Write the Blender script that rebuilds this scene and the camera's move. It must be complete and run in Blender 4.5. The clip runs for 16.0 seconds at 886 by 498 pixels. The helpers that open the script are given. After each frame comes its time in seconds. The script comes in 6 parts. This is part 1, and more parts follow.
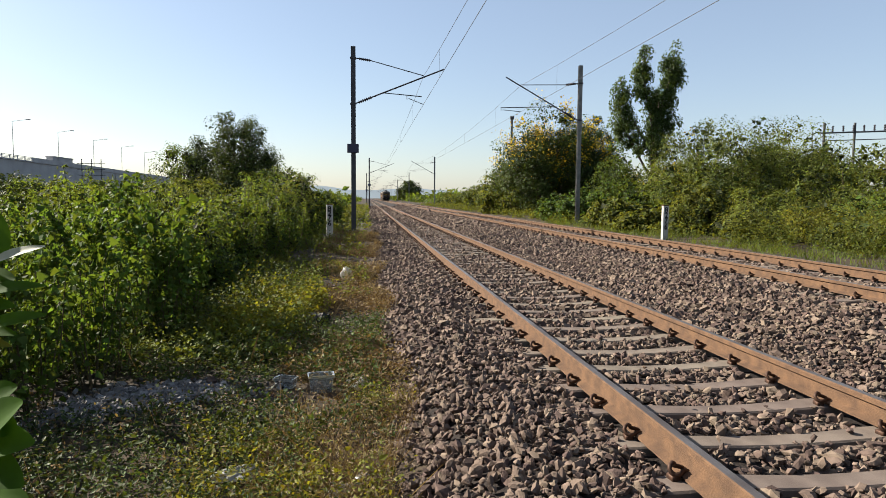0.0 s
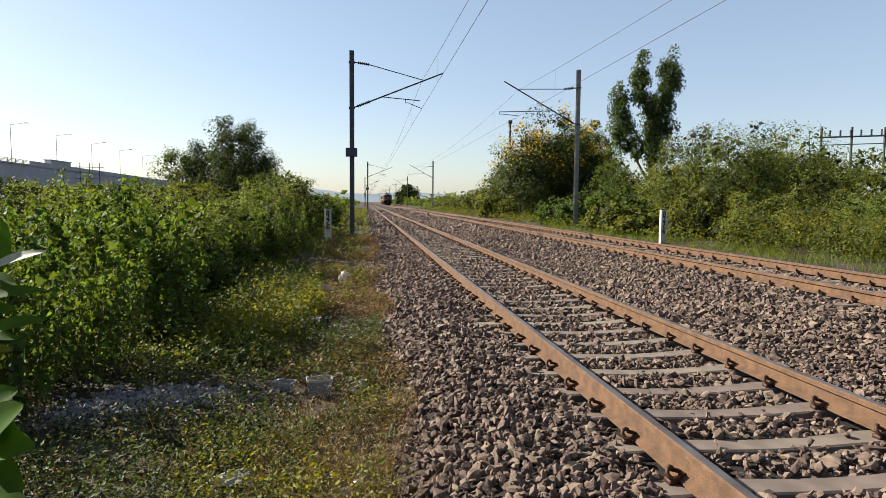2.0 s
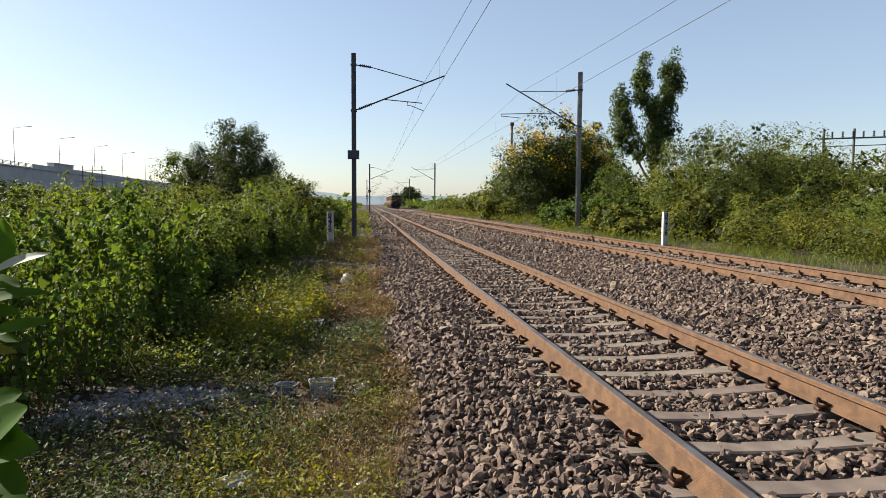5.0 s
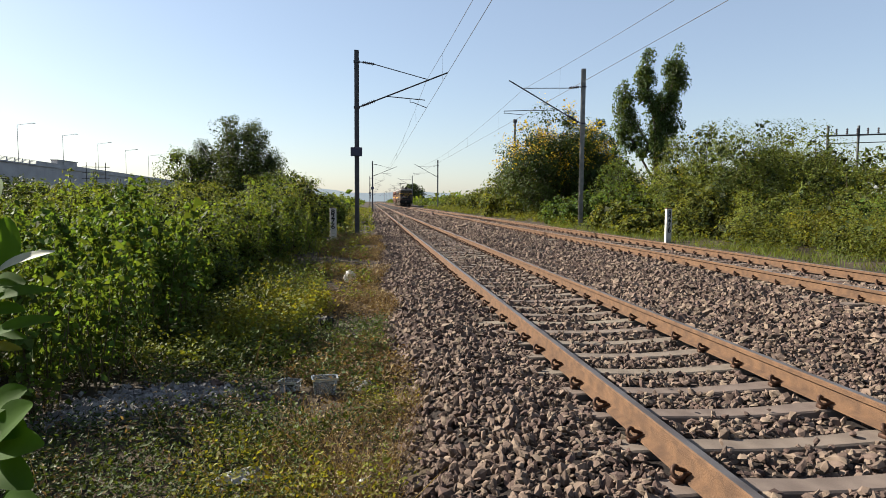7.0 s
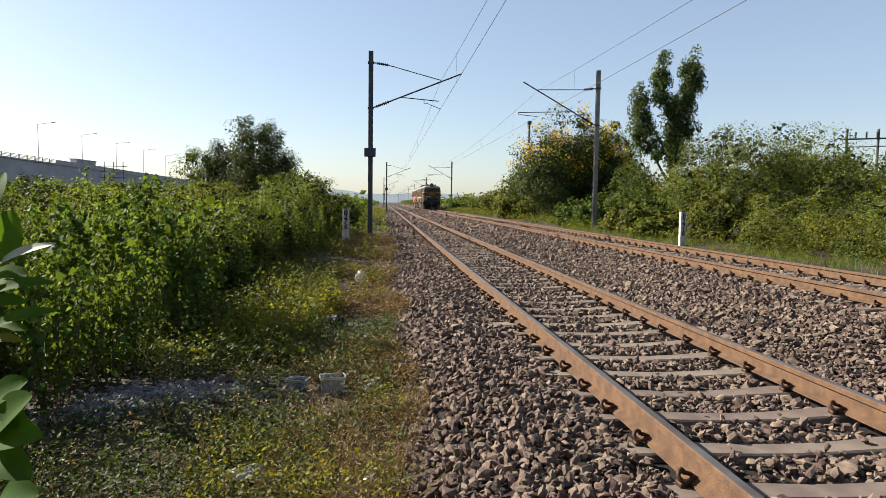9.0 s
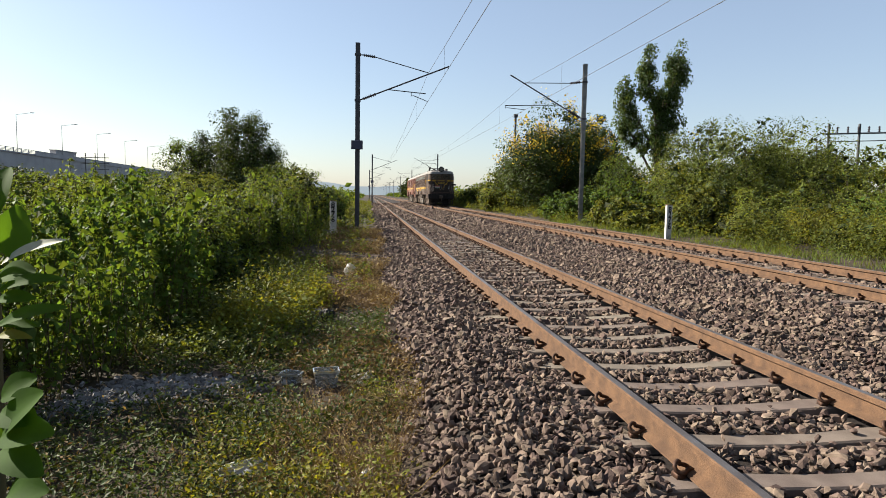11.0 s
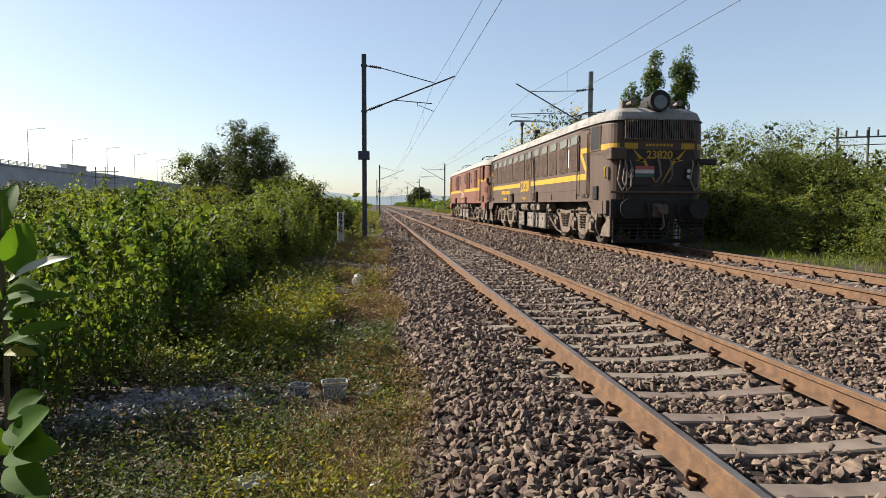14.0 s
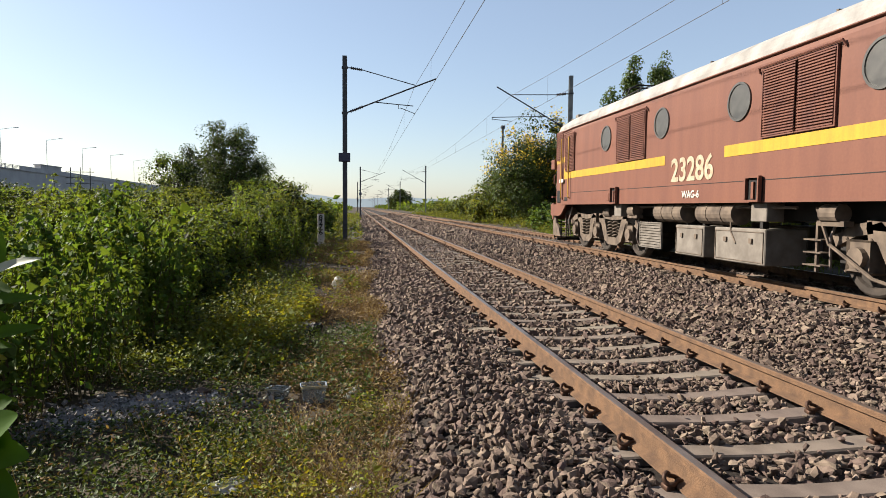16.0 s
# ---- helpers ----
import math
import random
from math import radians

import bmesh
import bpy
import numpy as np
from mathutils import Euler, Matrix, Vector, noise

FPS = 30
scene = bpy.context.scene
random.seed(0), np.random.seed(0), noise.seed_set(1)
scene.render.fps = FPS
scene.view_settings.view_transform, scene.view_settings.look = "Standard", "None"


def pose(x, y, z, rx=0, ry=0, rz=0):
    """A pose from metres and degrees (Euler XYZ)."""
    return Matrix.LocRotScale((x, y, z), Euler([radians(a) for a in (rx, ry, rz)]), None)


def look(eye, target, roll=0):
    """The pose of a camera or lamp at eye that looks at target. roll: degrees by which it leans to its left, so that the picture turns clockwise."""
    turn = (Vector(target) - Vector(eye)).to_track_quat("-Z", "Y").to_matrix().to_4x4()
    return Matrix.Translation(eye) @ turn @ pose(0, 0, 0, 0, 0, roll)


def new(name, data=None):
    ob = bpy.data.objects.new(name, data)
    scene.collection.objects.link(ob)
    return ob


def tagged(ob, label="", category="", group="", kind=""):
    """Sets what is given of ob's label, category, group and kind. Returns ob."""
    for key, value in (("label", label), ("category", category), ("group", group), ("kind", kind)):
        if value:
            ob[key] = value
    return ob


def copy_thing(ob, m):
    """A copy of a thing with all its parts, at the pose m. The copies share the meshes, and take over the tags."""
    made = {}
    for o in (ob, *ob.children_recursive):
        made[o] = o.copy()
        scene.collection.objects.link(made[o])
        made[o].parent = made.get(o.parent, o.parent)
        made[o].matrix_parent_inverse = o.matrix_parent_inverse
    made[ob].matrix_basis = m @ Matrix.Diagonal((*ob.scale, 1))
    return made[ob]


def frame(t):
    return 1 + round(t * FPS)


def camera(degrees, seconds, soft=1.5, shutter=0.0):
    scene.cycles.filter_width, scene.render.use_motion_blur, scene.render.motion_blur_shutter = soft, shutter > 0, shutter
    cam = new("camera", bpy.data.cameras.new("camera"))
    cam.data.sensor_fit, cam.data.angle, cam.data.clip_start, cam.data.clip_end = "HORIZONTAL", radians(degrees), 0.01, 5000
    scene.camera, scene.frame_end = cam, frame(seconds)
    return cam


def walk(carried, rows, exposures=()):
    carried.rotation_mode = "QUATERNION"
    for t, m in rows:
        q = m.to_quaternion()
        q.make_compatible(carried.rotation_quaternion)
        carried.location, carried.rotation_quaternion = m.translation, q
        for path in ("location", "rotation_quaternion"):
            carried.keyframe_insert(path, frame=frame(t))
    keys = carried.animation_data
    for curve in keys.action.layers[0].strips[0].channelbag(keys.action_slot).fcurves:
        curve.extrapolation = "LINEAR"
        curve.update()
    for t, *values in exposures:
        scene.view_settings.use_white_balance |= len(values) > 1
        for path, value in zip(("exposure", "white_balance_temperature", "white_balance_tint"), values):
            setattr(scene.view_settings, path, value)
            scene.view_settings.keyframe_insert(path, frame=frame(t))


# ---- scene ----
cam = camera(70.0, 16.0, soft=0.55)
PATH = [
    (0, pose(0.005, 0.009, 1.377, 85.44, 0, -6.84) @ pose(0, 0, 0, 0, 0, 0.40)),
    (0.5, pose(0.005, 0.004, 1.381, 85.55, 0, -7.18) @ pose(0, 0, 0, 0, 0, 0.50)),
    (1, pose(-0.001, -0.003, 1.382, 85.73, 0, -7.28) @ pose(0, 0, 0, 0, 0, 0.21)),
    (1.5, pose(-0.000, -0.000, 1.386, 85.51, 0, -7.05) @ pose(0, 0, 0, 0, 0, 0.25)),
    (2, pose(0.003, -0.005, 1.382, 85.78, 0, -6.99) @ pose(0, 0, 0, 0, 0, 0.45)),
    (2.5, pose(0.001, 0.006, 1.377, 85.72, 0, -6.86) @ pose(0, 0, 0, 0, 0, 0.45)),
    (3, pose(-0.001, 0.005, 1.379, 85.71, 0, -6.66) @ pose(0, 0, 0, 0, 0, 0.32)),
    (3.5, pose(0.004, 0.002, 1.384, 85.68, 0, -6.82) @ pose(0, 0, 0, 0, 0, 0.41)),
    (4, pose(-0.002, -0.005, 1.383, 86.01, 0, -6.83) @ pose(0, 0, 0, 0, 0, 0.35)),
    (6.5, pose(0.002, -0.006, 1.377, 85.79, 0, -6.68) @ pose(0, 0, 0, 0, 0, 0.36)),
    (7, pose(0.001, -0.014, 1.384, 85.71, 0, -6.55) @ pose(0, 0, 0, 0, 0, 0.37)),
    (7.5, pose(0.000, -0.006, 1.381, 85.75, 0, -6.68) @ pose(0, 0, 0, 0, 0, 0.44)),
    (8, pose(-0.002, -0.014, 1.387, 85.69, 0, -6.90) @ pose(0, 0, 0, 0, 0, 0.60)),
    (8.5, pose(0.008, -0.003, 1.372, 85.11, 0, -6.46) @ pose(0, 0, 0, 0, 0, 0.53)),
    (9, pose(0.048, -0.009, 1.368, 85.83, 0, -5.32) @ pose(0, 0, 0, 0, 0, 0.81)),
    (9.2, pose(0.061, -0.022, 1.367, 85.33, 0, -5.52) @ pose(0, 0, 0, 0, 0, 1.02)),
    (11.3, pose(-0.042, -0.009, 1.385, 85.17, 0, -7.02) @ pose(0, 0, 0, 0, 0, 0.61)),
    (11.5, pose(-0.041, -0.012, 1.397, 85.16, 0, -7.20) @ pose(0, 0, 0, 0, 0, 0.40)),
    (12, pose(-0.029, 0.004, 1.385, 85.74, 0, -7.22) @ pose(0, 0, 0, 0, 0, 0.60)),
    (12.5, pose(-0.015, 0.009, 1.384, 85.48, 0, -7.03) @ pose(0, 0, 0, 0, 0, 0.27)),
    (13, pose(-0.018, 0.012, 1.381, 85.39, 0, -6.79) @ pose(0, 0, 0, 0, 0, 0.41)),
    (13.5, pose(-0.028, 0.011, 1.394, 85.79, 0, -6.18) @ pose(0, 0, 0, 0, 0, 0.39)),
    (14, pose(-0.023, -0.003, 1.388, 86.00, 0, -5.92) @ pose(0, 0, 0, 0, 0, 0.22)),
    (14.5, pose(-0.024, 0.000, 1.380, 86.04, 0, -6.60) @ pose(0, 0, 0, 0, 0, 0.24)),
    (15, pose(-0.023, 0.001, 1.380, 86.15, 0, -6.67) @ pose(0, 0, 0, 0, 0, 0.25)),
    (15.5, pose(-0.012, 0.018, 1.382, 86.25, 0, -6.98) @ pose(0, 0, 0, 0, 0, 0.37)),
    (16, pose(-0.018, 0.006, 1.386, 86.24, 0, -7.66) @ pose(0, 0, 0, 0, 0, 0.46)),
]
walk(cam, PATH)

# ---- daylight: low sun from the left, a little ahead ----
SUN_AZ, SUN_EL = radians(-63), radians(31)      # from +y, clockwise seen from above
world = bpy.data.worlds.new("sky")
scene.world = world
world.use_nodes = True
wn = world.node_tree
sky = wn.nodes.new("ShaderNodeTexSky")
sky.sky_type = "NISHITA"
sky.sun_disc = False
sky.sun_elevation, sky.sun_rotation = SUN_EL, SUN_AZ
sky.air_density, sky.dust_density, sky.ozone_density = 1.0, 0.8, 1.3
haze = wn.nodes.new("ShaderNodeMix")      # thin pale haze over the whole sky
haze.data_type = "RGBA"
haze.inputs["Factor"].default_value = 0.30
haze.inputs["B"].default_value = (3.7, 4.2, 5.2, 1)
wn.links.new(sky.outputs[0], haze.inputs["A"])
wn.links.new(haze.outputs["Result"], wn.nodes["Background"].inputs[0])
wn.nodes["Background"].inputs[1].default_value = 0.05
sun = new("sun", bpy.data.lights.new("sun", "SUN"))
sun.data.energy, sun.data.angle, sun.data.color = 5.0, radians(0.9), (1.0, 0.91, 0.79)
sun_dir = Vector((math.sin(SUN_AZ) * math.cos(SUN_EL), math.cos(SUN_AZ) * math.cos(SUN_EL), math.sin(SUN_EL)))
sun.matrix_world = look(sun_dir * 60, (0, 0, 0))
scene.view_settings.exposure = 1.72

# ---- materials ----
def mat(name, col, rough=0.7, metal=0.0, col2=None, scale=8.0, bump=0.0, bscale=60.0, spread=0.15, island=False, obj=False, detail=4.0, trans=0.0, streak=False):
    """Two-scale noise between two colours, grain in the bump, optional variation piece by piece."""
    m = bpy.data.materials.new(name)
    m.use_nodes = True
    nt = m.node_tree
    n, l = nt.nodes, nt.links
    b = n["Principled BSDF"]
    b.inputs["Roughness"].default_value, b.inputs["Metallic"].default_value = rough, metal
    b.inputs["Specular IOR Level"].default_value = 0.12 if trans else 0.5 if rough < 0.6 else 0.2
    tc = n.new("ShaderNodeTexCoord")
    nz = n.new("ShaderNodeTexNoise")
    nz.inputs["Scale"].default_value, nz.inputs["Detail"].default_value = scale, detail
    l.new(tc.outputs["Object"], nz.inputs["Vector"])
    n2 = n.new("ShaderNodeTexNoise")
    n2.inputs["Scale"].default_value, n2.inputs["Detail"].default_value = bscale, 3.0
    l.new(tc.outputs["Object"], n2.inputs["Vector"])
    if streak:      # rain runs down the sheets
        mp = n.new("ShaderNodeMapping")
        mp.inputs["Scale"].default_value = (4.0, 4.0, 0.6)
        l.new(tc.outputs["Object"], mp.inputs["Vector"])
        l.new(mp.outputs["Vector"], nz.inputs["Vector"])
    ramp = n.new("ShaderNodeMix")
    ramp.data_type = "RGBA"
    col, col2 = [c * 0.56 for c in col], col2 and [c * 0.56 for c in col2]
    c2 = col2 or tuple(min(1, c * (1 - 2 * spread)) for c in col)
    ramp.inputs["A"].default_value, ramp.inputs["B"].default_value = (*col, 1), (*c2, 1)
    mr = n.new("ShaderNodeMapRange")
    mr.inputs["From Min"].default_value, mr.inputs["From Max"].default_value = 0.35, 0.65
    l.new(nz.outputs["Fac"], mr.inputs["Value"])
    l.new(mr.outputs["Result"], ramp.inputs["Factor"])
    hs = n.new("ShaderNodeHueSaturation")
    l.new(ramp.outputs["Result"], hs.inputs["Color"])
    v = n.new("ShaderNodeMath")
    v.operation = "MULTIPLY_ADD"
    v.inputs[1].default_value, v.inputs[2].default_value = spread * 1.2, 1.0 - spread * 0.6
    l.new(n2.outputs["Fac"], v.inputs[0])
    last = v
    if island or obj:
        src = n.new("ShaderNodeNewGeometry").outputs["Random Per Island"] if island else n.new("ShaderNodeObjectInfo").outputs["Random"]
        w = n.new("ShaderNodeMath")
        w.operation = "MULTIPLY_ADD"
        w.inputs[1].default_value, w.inputs[2].default_value = (0.9, 0.55) if island else (0.3, 0.85)
        l.new(src, w.inputs[0])
        x = n.new("ShaderNodeMath")
        x.operation = "MULTIPLY"
        l.new(v.outputs[0], x.inputs[0])
        l.new(w.outputs[0], x.inputs[1])
        last = x
        hm = n.new("ShaderNodeMath")
        hm.operation = "MULTIPLY_ADD"
        hm.inputs[1].default_value, hm.inputs[2].default_value = 0.04, 0.48
        l.new(src, hm.inputs[0])
        l.new(hm.outputs[0], hs.inputs["Hue"])
    l.new(last.outputs[0], hs.inputs["Value"])
    l.new(hs.outputs["Color"], b.inputs["Base Color"])
    if bump:
        bp = n.new("ShaderNodeBump")
        bp.inputs["Strength"].default_value, bp.inputs["Distance"].default_value = bump, 0.01
        l.new(n2.outputs["Fac"], bp.inputs["Height"])
        l.new(bp.outputs["Normal"], b.inputs["Normal"])
    if trans:
        t = n.new("ShaderNodeBsdfTranslucent")
        # light that passes through a leaf comes out yellower
        warm = n.new("ShaderNodeMix")
        warm.data_type, warm.blend_type = "RGBA", "MULTIPLY"
        warm.inputs["Factor"].default_value = 1.0
        warm.inputs["B"].default_value = (2.3, 1.9, 0.8, 1)
        l.new(hs.outputs["Color"], warm.inputs["A"])
        l.new(warm.outputs["Result"], t.inputs["Color"])
        mx = n.new("ShaderNodeMixShader")
        mx.inputs[0].default_value = trans
        l.new(b.outputs[0], mx.inputs[1])
        l.new(t.outputs[0], mx.inputs[2])
        l.new(mx.outputs[0], n["Material Output"].inputs[0])
    return m


M_RUST = mat("rusty_rail_steel", (0.2, 0.115, 0.064), 0.92, 0.0, (0.12, 0.072, 0.045), 9.0, 0.5, 90, 0.5, detail=8.0)
M_HEAD = mat("polished_rail_steel", (0.42, 0.37, 0.33), 0.42, 0.85, (0.26, 0.2, 0.16), 2.0, 0.1, 90, 0.3)
M_CONC = mat("weathered_concrete", (0.25, 0.205, 0.165), 0.85, 0, (0.18, 0.145, 0.118), 6.0, 0.3, 120, obj=True)
M_CLIP = mat("rusted_spring_steel", (0.13, 0.07, 0.045), 0.6, 0.6, (0.07, 0.045, 0.035), 40)
M_STONE = mat("basalt_ballast", (0.25, 0.18, 0.141), 0.9, 0, (0.12, 0.087, 0.068), 9.0, 0.4, 120, 0.2, island=True)
# near black, so that the shade in the gaps between stones is painted
M_BED = mat("gap_shade_ballast_bed", (0.04, 0.03, 0.025), 0.95, 0, (0.02, 0.016, 0.014), 22.0, 1.0, 55, 0.3)
M_SOIL = mat("dry_weedy_soil", (0.085, 0.062, 0.04), 0.95, 0, (0.04, 0.034, 0.02), 1.2, 0.8, 30, 0.25)
M_MAST = mat("dark_galvanised_steel", (0.09, 0.09, 0.1), 0.55, 0.5, (0.06, 0.06, 0.065), 5.0)
M_MASTL = mat("pale_galvanised_steel", (0.3, 0.29, 0.27), 0.55, 0.4, (0.2, 0.2, 0.19), 5.0)
M_WIRE = mat("dull_copper_wire", (0.2, 0.18, 0.17), 0.5, 0.7)
M_INS = mat("brown_porcelain", (0.05, 0.035, 0.035), 0.25)
M_WHITE = mat("white_paint", (0.8, 0.78, 0.74), 0.6, 0, (0.64, 0.61, 0.56), 6.0)
M_BLACK = mat("black_paint", (0.015, 0.015, 0.015), 0.6)

# ---- plan: z = 0 at the head of the near track, y runs along the line ----
X1, X2, Z2 = 2.694, 7.705, 0.223        # track centres, head height of the far track
GAUGE, PITCH = 1.745, 0.605             # between rail centres; sleeper spacing
FAR = 900.0


def smooth(a, b, x):
    t = np.clip((x - a) / (b - a), 0, 1)
    return t * t * (3 - 2 * t)


def ground_z(x, y):
    """Formation, ballast shoulders and verges."""
    x, y = np.asarray(x, float), np.asarray(y, float)
    left = -0.52 + 0.42 * smooth(8, 23, y) + 0.05 * np.sin(x * 1.7 + 1) * np.sin(y * 0.9) - 0.12 * smooth(-2, -6, x)
    bed1 = -0.25
    bed2 = Z2 - 0.25
    right = 0.1 + 0.2 * smooth(10.5, 16, x) + 0.04 * np.sin(x * 1.3) * np.sin(y * 0.7)
    z = left + (bed1 - left) * smooth(0.12, 0.95, x) + 0.045 * np.exp(-((x - 1.2) / 0.3) ** 2)
    z = z + (bed2 - bed1) * smooth(4.5, 6.1, x)
    z = z + (right - bed2) * smooth(9.15, 9.7, x)
    return z


def part(name, bm, material, parent=None, label=""):
    me = bpy.data.meshes.new(name)
    bm.to_mesh(me)
    bm.free()
    me.materials.append(material)
    ob = new(name, me)
    ob.parent = parent
    if label:
        ob["label"] = label
    return ob


def mesh_np(name, verts, faces, material, parent=None, smooth_shade=False):
    """A mesh from vertex and equal-sided face arrays."""
    me = bpy.data.meshes.new(name)
    verts, faces = np.asarray(verts, np.float32), np.asarray(faces, np.int32)
    k = faces.shape[1]
    me.vertices.add(len(verts))
    me.vertices.foreach_set("co", verts.ravel())
    me.loops.add(faces.size)
    me.loops.foreach_set("vertex_index", faces.ravel())
    me.polygons.add(len(faces))
    me.polygons.foreach_set("loop_start", np.arange(0, faces.size, k, dtype=np.int32))
    me.update(calc_edges=True)
    me.polygons.foreach_set("use_smooth", np.full(len(faces), smooth_shade))
    me.materials.append(material)
    ob = new(name, me)
    ob.parent = parent
    return ob


def box(bm, x0, x1, y0, y1, z0, z1, bevel=0.0):
    r = bmesh.ops.create_cube(bm, size=1.0)
    vs = r["verts"]
    for v in vs:
        v.co = Vector((x0 + (v.co.x + 0.5) * (x1 - x0), y0 + (v.co.y + 0.5) * (y1 - y0), z0 + (v.co.z + 0.5) * (z1 - z0)))
    if bevel:
        es = list({e for v in vs for e in v.link_edges})
        bmesh.ops.bevel(bm, geom=es, offset=bevel, segments=1, affect="EDGES")
    return bm


def tube(bm, pts, r, sides=8, r_end=None, cap=True):
    """A round bar along points."""
    pts = [Vector(p) for p in pts]
    r_end = r if r_end is None else r_end
    rings, ref = [], None
    for i, p in enumerate(pts):
        d = (pts[min(i + 1, len(pts) - 1)] - pts[max(i - 1, 0)]).normalized()
        if ref is None:
            ref = d.orthogonal().normalized()
        a = (ref - d * ref.dot(d)).normalized()
        ref = a
        b = d.cross(a)
        rr = r + (r_end - r) * i / max(1, len(pts) - 1)
        rings.append([bm.verts.new(p + (a * math.cos(k * math.tau / sides) + b * math.sin(k * math.tau / sides)) * rr) for k in range(sides)])
    for u, v in zip(rings, rings[1:]):
        for k in range(sides):
            bm.faces.new((u[k], u[(k + 1) % sides], v[(k + 1) % sides], v[k]))
    if cap:
        bm.faces.new(rings[0][::-1])
        bm.faces.new(rings[-1])
    return bm


def empty(name, loc, label, category, group="", kind="", rz=0):
    e = new(name)
    e.matrix_basis = pose(*loc, 0, 0, rz)
    return tagged(e, label, category, group, kind)


# one ground sheet, fine near the line and coarse to the horizon
gx = np.concatenate([[-1500, -700, -350, -180, -100, -60, -35, -22], np.arange(-14, -1, 0.8), np.arange(-1, 10.4, 0.15), np.arange(10.4, 20, 0.8), [24, 32, 45, 70, 120, 220, 420, 800, 1500]])
gy = np.concatenate([[-300, -120, -60, -30, -15, -8, -4], np.arange(-2, 40, 0.4), np.arange(40, 120, 4), [130, 150, 180, 230, 300, 400, 600, 1000, 2000, 3000]])
GX, GY = np.meshgrid(gx, gy, indexing="ij")
GZ = ground_z(GX, GY)
idx = np.arange(GX.size).reshape(GX.shape)
q = np.stack([idx[:-1, :-1], idx[1:, :-1], idx[1:, 1:], idx[:-1, 1:]], -1).reshape(-1, 4)
ground = mesh_np("ground", np.stack([GX, GY, GZ], -1).reshape(-1, 3), q, M_SOIL, smooth_shade=True)
# the strip under the stones takes the darkened bed colour
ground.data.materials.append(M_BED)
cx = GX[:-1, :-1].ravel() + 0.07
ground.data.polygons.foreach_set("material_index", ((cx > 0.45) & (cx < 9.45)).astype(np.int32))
tagged(ground, "dry weedy soil verge with a ballast bed darkened as shade between stones", "ground", kind="structure")

RAIL = [(-.075, -.172), (-.075, -.160), (-.04, -.15), (-.0085, -.14), (-.0085, -.055), (-.036, -.042), (-.036, -.008), (-.026, -.001), (-.019, 0), (.019, 0), (.026, -.001), (.036, -.008), (.036, -.042), (.0085, -.055), (.0085, -.14), (.04, -.15), (.075, -.16), (.075, -.172)]


def rail(parent, x, z):
    ys = [-40, 0, 10, 30, 100, 300, FAR]
    k = len(RAIL)
    v = np.array([(x + a, y, z + b) for y in ys for a, b in RAIL])
    fs, mi = [], []
    for j in range(len(ys) - 1):
        for i in range(k):
            n = (i + 1) % k
            fs.append((j * k + i, j * k + n, (j + 1) * k + n, (j + 1) * k + i))
            mi.append(1 if i in (7, 8, 9) else 0)
    ob = mesh_np("rail", v, fs, M_RUST, parent)
    ob.data.materials.append(M_HEAD)
    ob.data.polygons.foreach_set("material_index", np.array(mi, np.int32))
    ob["label"] = "rust-brown steel rail with a polished head"
    return ob


tracks = []
for nm, xc, zc in (("railway_track_1", X1, 0.0), ("railway_track_2", X2, Z2)):
    tr = empty(nm, (0, 0, 0), "broad gauge railway track on concrete sleepers in stone ballast", "railway track", "tracks", "structure")
    rail(tr, xc - GAUGE / 2, zc)
    rail(tr, xc + GAUGE / 2, zc)
    tracks.append(tr)

# ---- sleepers, clips, ballast ----
rng = np.random.default_rng(7)


def sleeper_mesh():
    bm = bmesh.new()
    st = [(-1.375, -.205, .085), (-1.2, -.195, .09), (-.95, -.188, .095), (-.75, -.188, .095), (-.5, -.203, .085), (-.25, -.214, .08), (0, -.218, .08), (.25, -.214, .08), (.5, -.203, .085), (.75, -.188, .095), (.95, -.188, .095), (1.2, -.195, .09), (1.375, -.205, .085)]
    rings = []
    for x, z, w in st:
        rings.append([bm.verts.new(p) for p in ((x, -.125, -.42), (x, -w - .012, z - .012), (x, -w, z), (x, w, z), (x, w + .012, z - .012), (x, .125, -.42))])
    for a, b in zip(rings, rings[1:]):
        for k in range(5):
            bm.faces.new((a[k], b[k], b[k + 1], a[k + 1]))
    bm.faces.new(rings[0])
    bm.faces.new(rings[-1][::-1])
    me = bpy.data.meshes.new("sleeper")
    bm.to_mesh(me)
    bm.free()
    me.materials.append(M_CONC)
    return me


def clip_mesh():
    """A bent spring bar that grips the rail foot."""
    bm = bmesh.new()
    pts = [(.085, .01, -.02), (.05, .0, -.012), (.03, -.012, -.022)]
    pts += [(-.012 + .026 * math.cos(a_), -.04 + .011 * k, .008 + .026 * math.sin(a_)) for k, a_ in enumerate([-.9, -1.6, -2.4, -3.2, -4.0, -4.8, -5.6, -6.3])]
    pts += [(.045, .035, .0), (.075, .045, -.015)]
    tube(bm, pts, .0135, 6)
    box(bm, -.035, .02, -.035, .035, -.06, -.025, .006)
    me = bpy.data.meshes.new("rail_clip")
    bm.to_mesh(me)
    bm.free()
    for p in me.polygons:
        p.use_smooth = True
    me.materials.append(M_CLIP)
    return me


SLEEPER, CLIP = sleeper_mesh(), clip_mesh()
CLIPS = [(-GAUGE / 2 - .1, .05, 0), (-GAUGE / 2 + .1, -.05, 180), (GAUGE / 2 - .1, -.05, 0), (GAUGE / 2 + .1, .05, 180)]


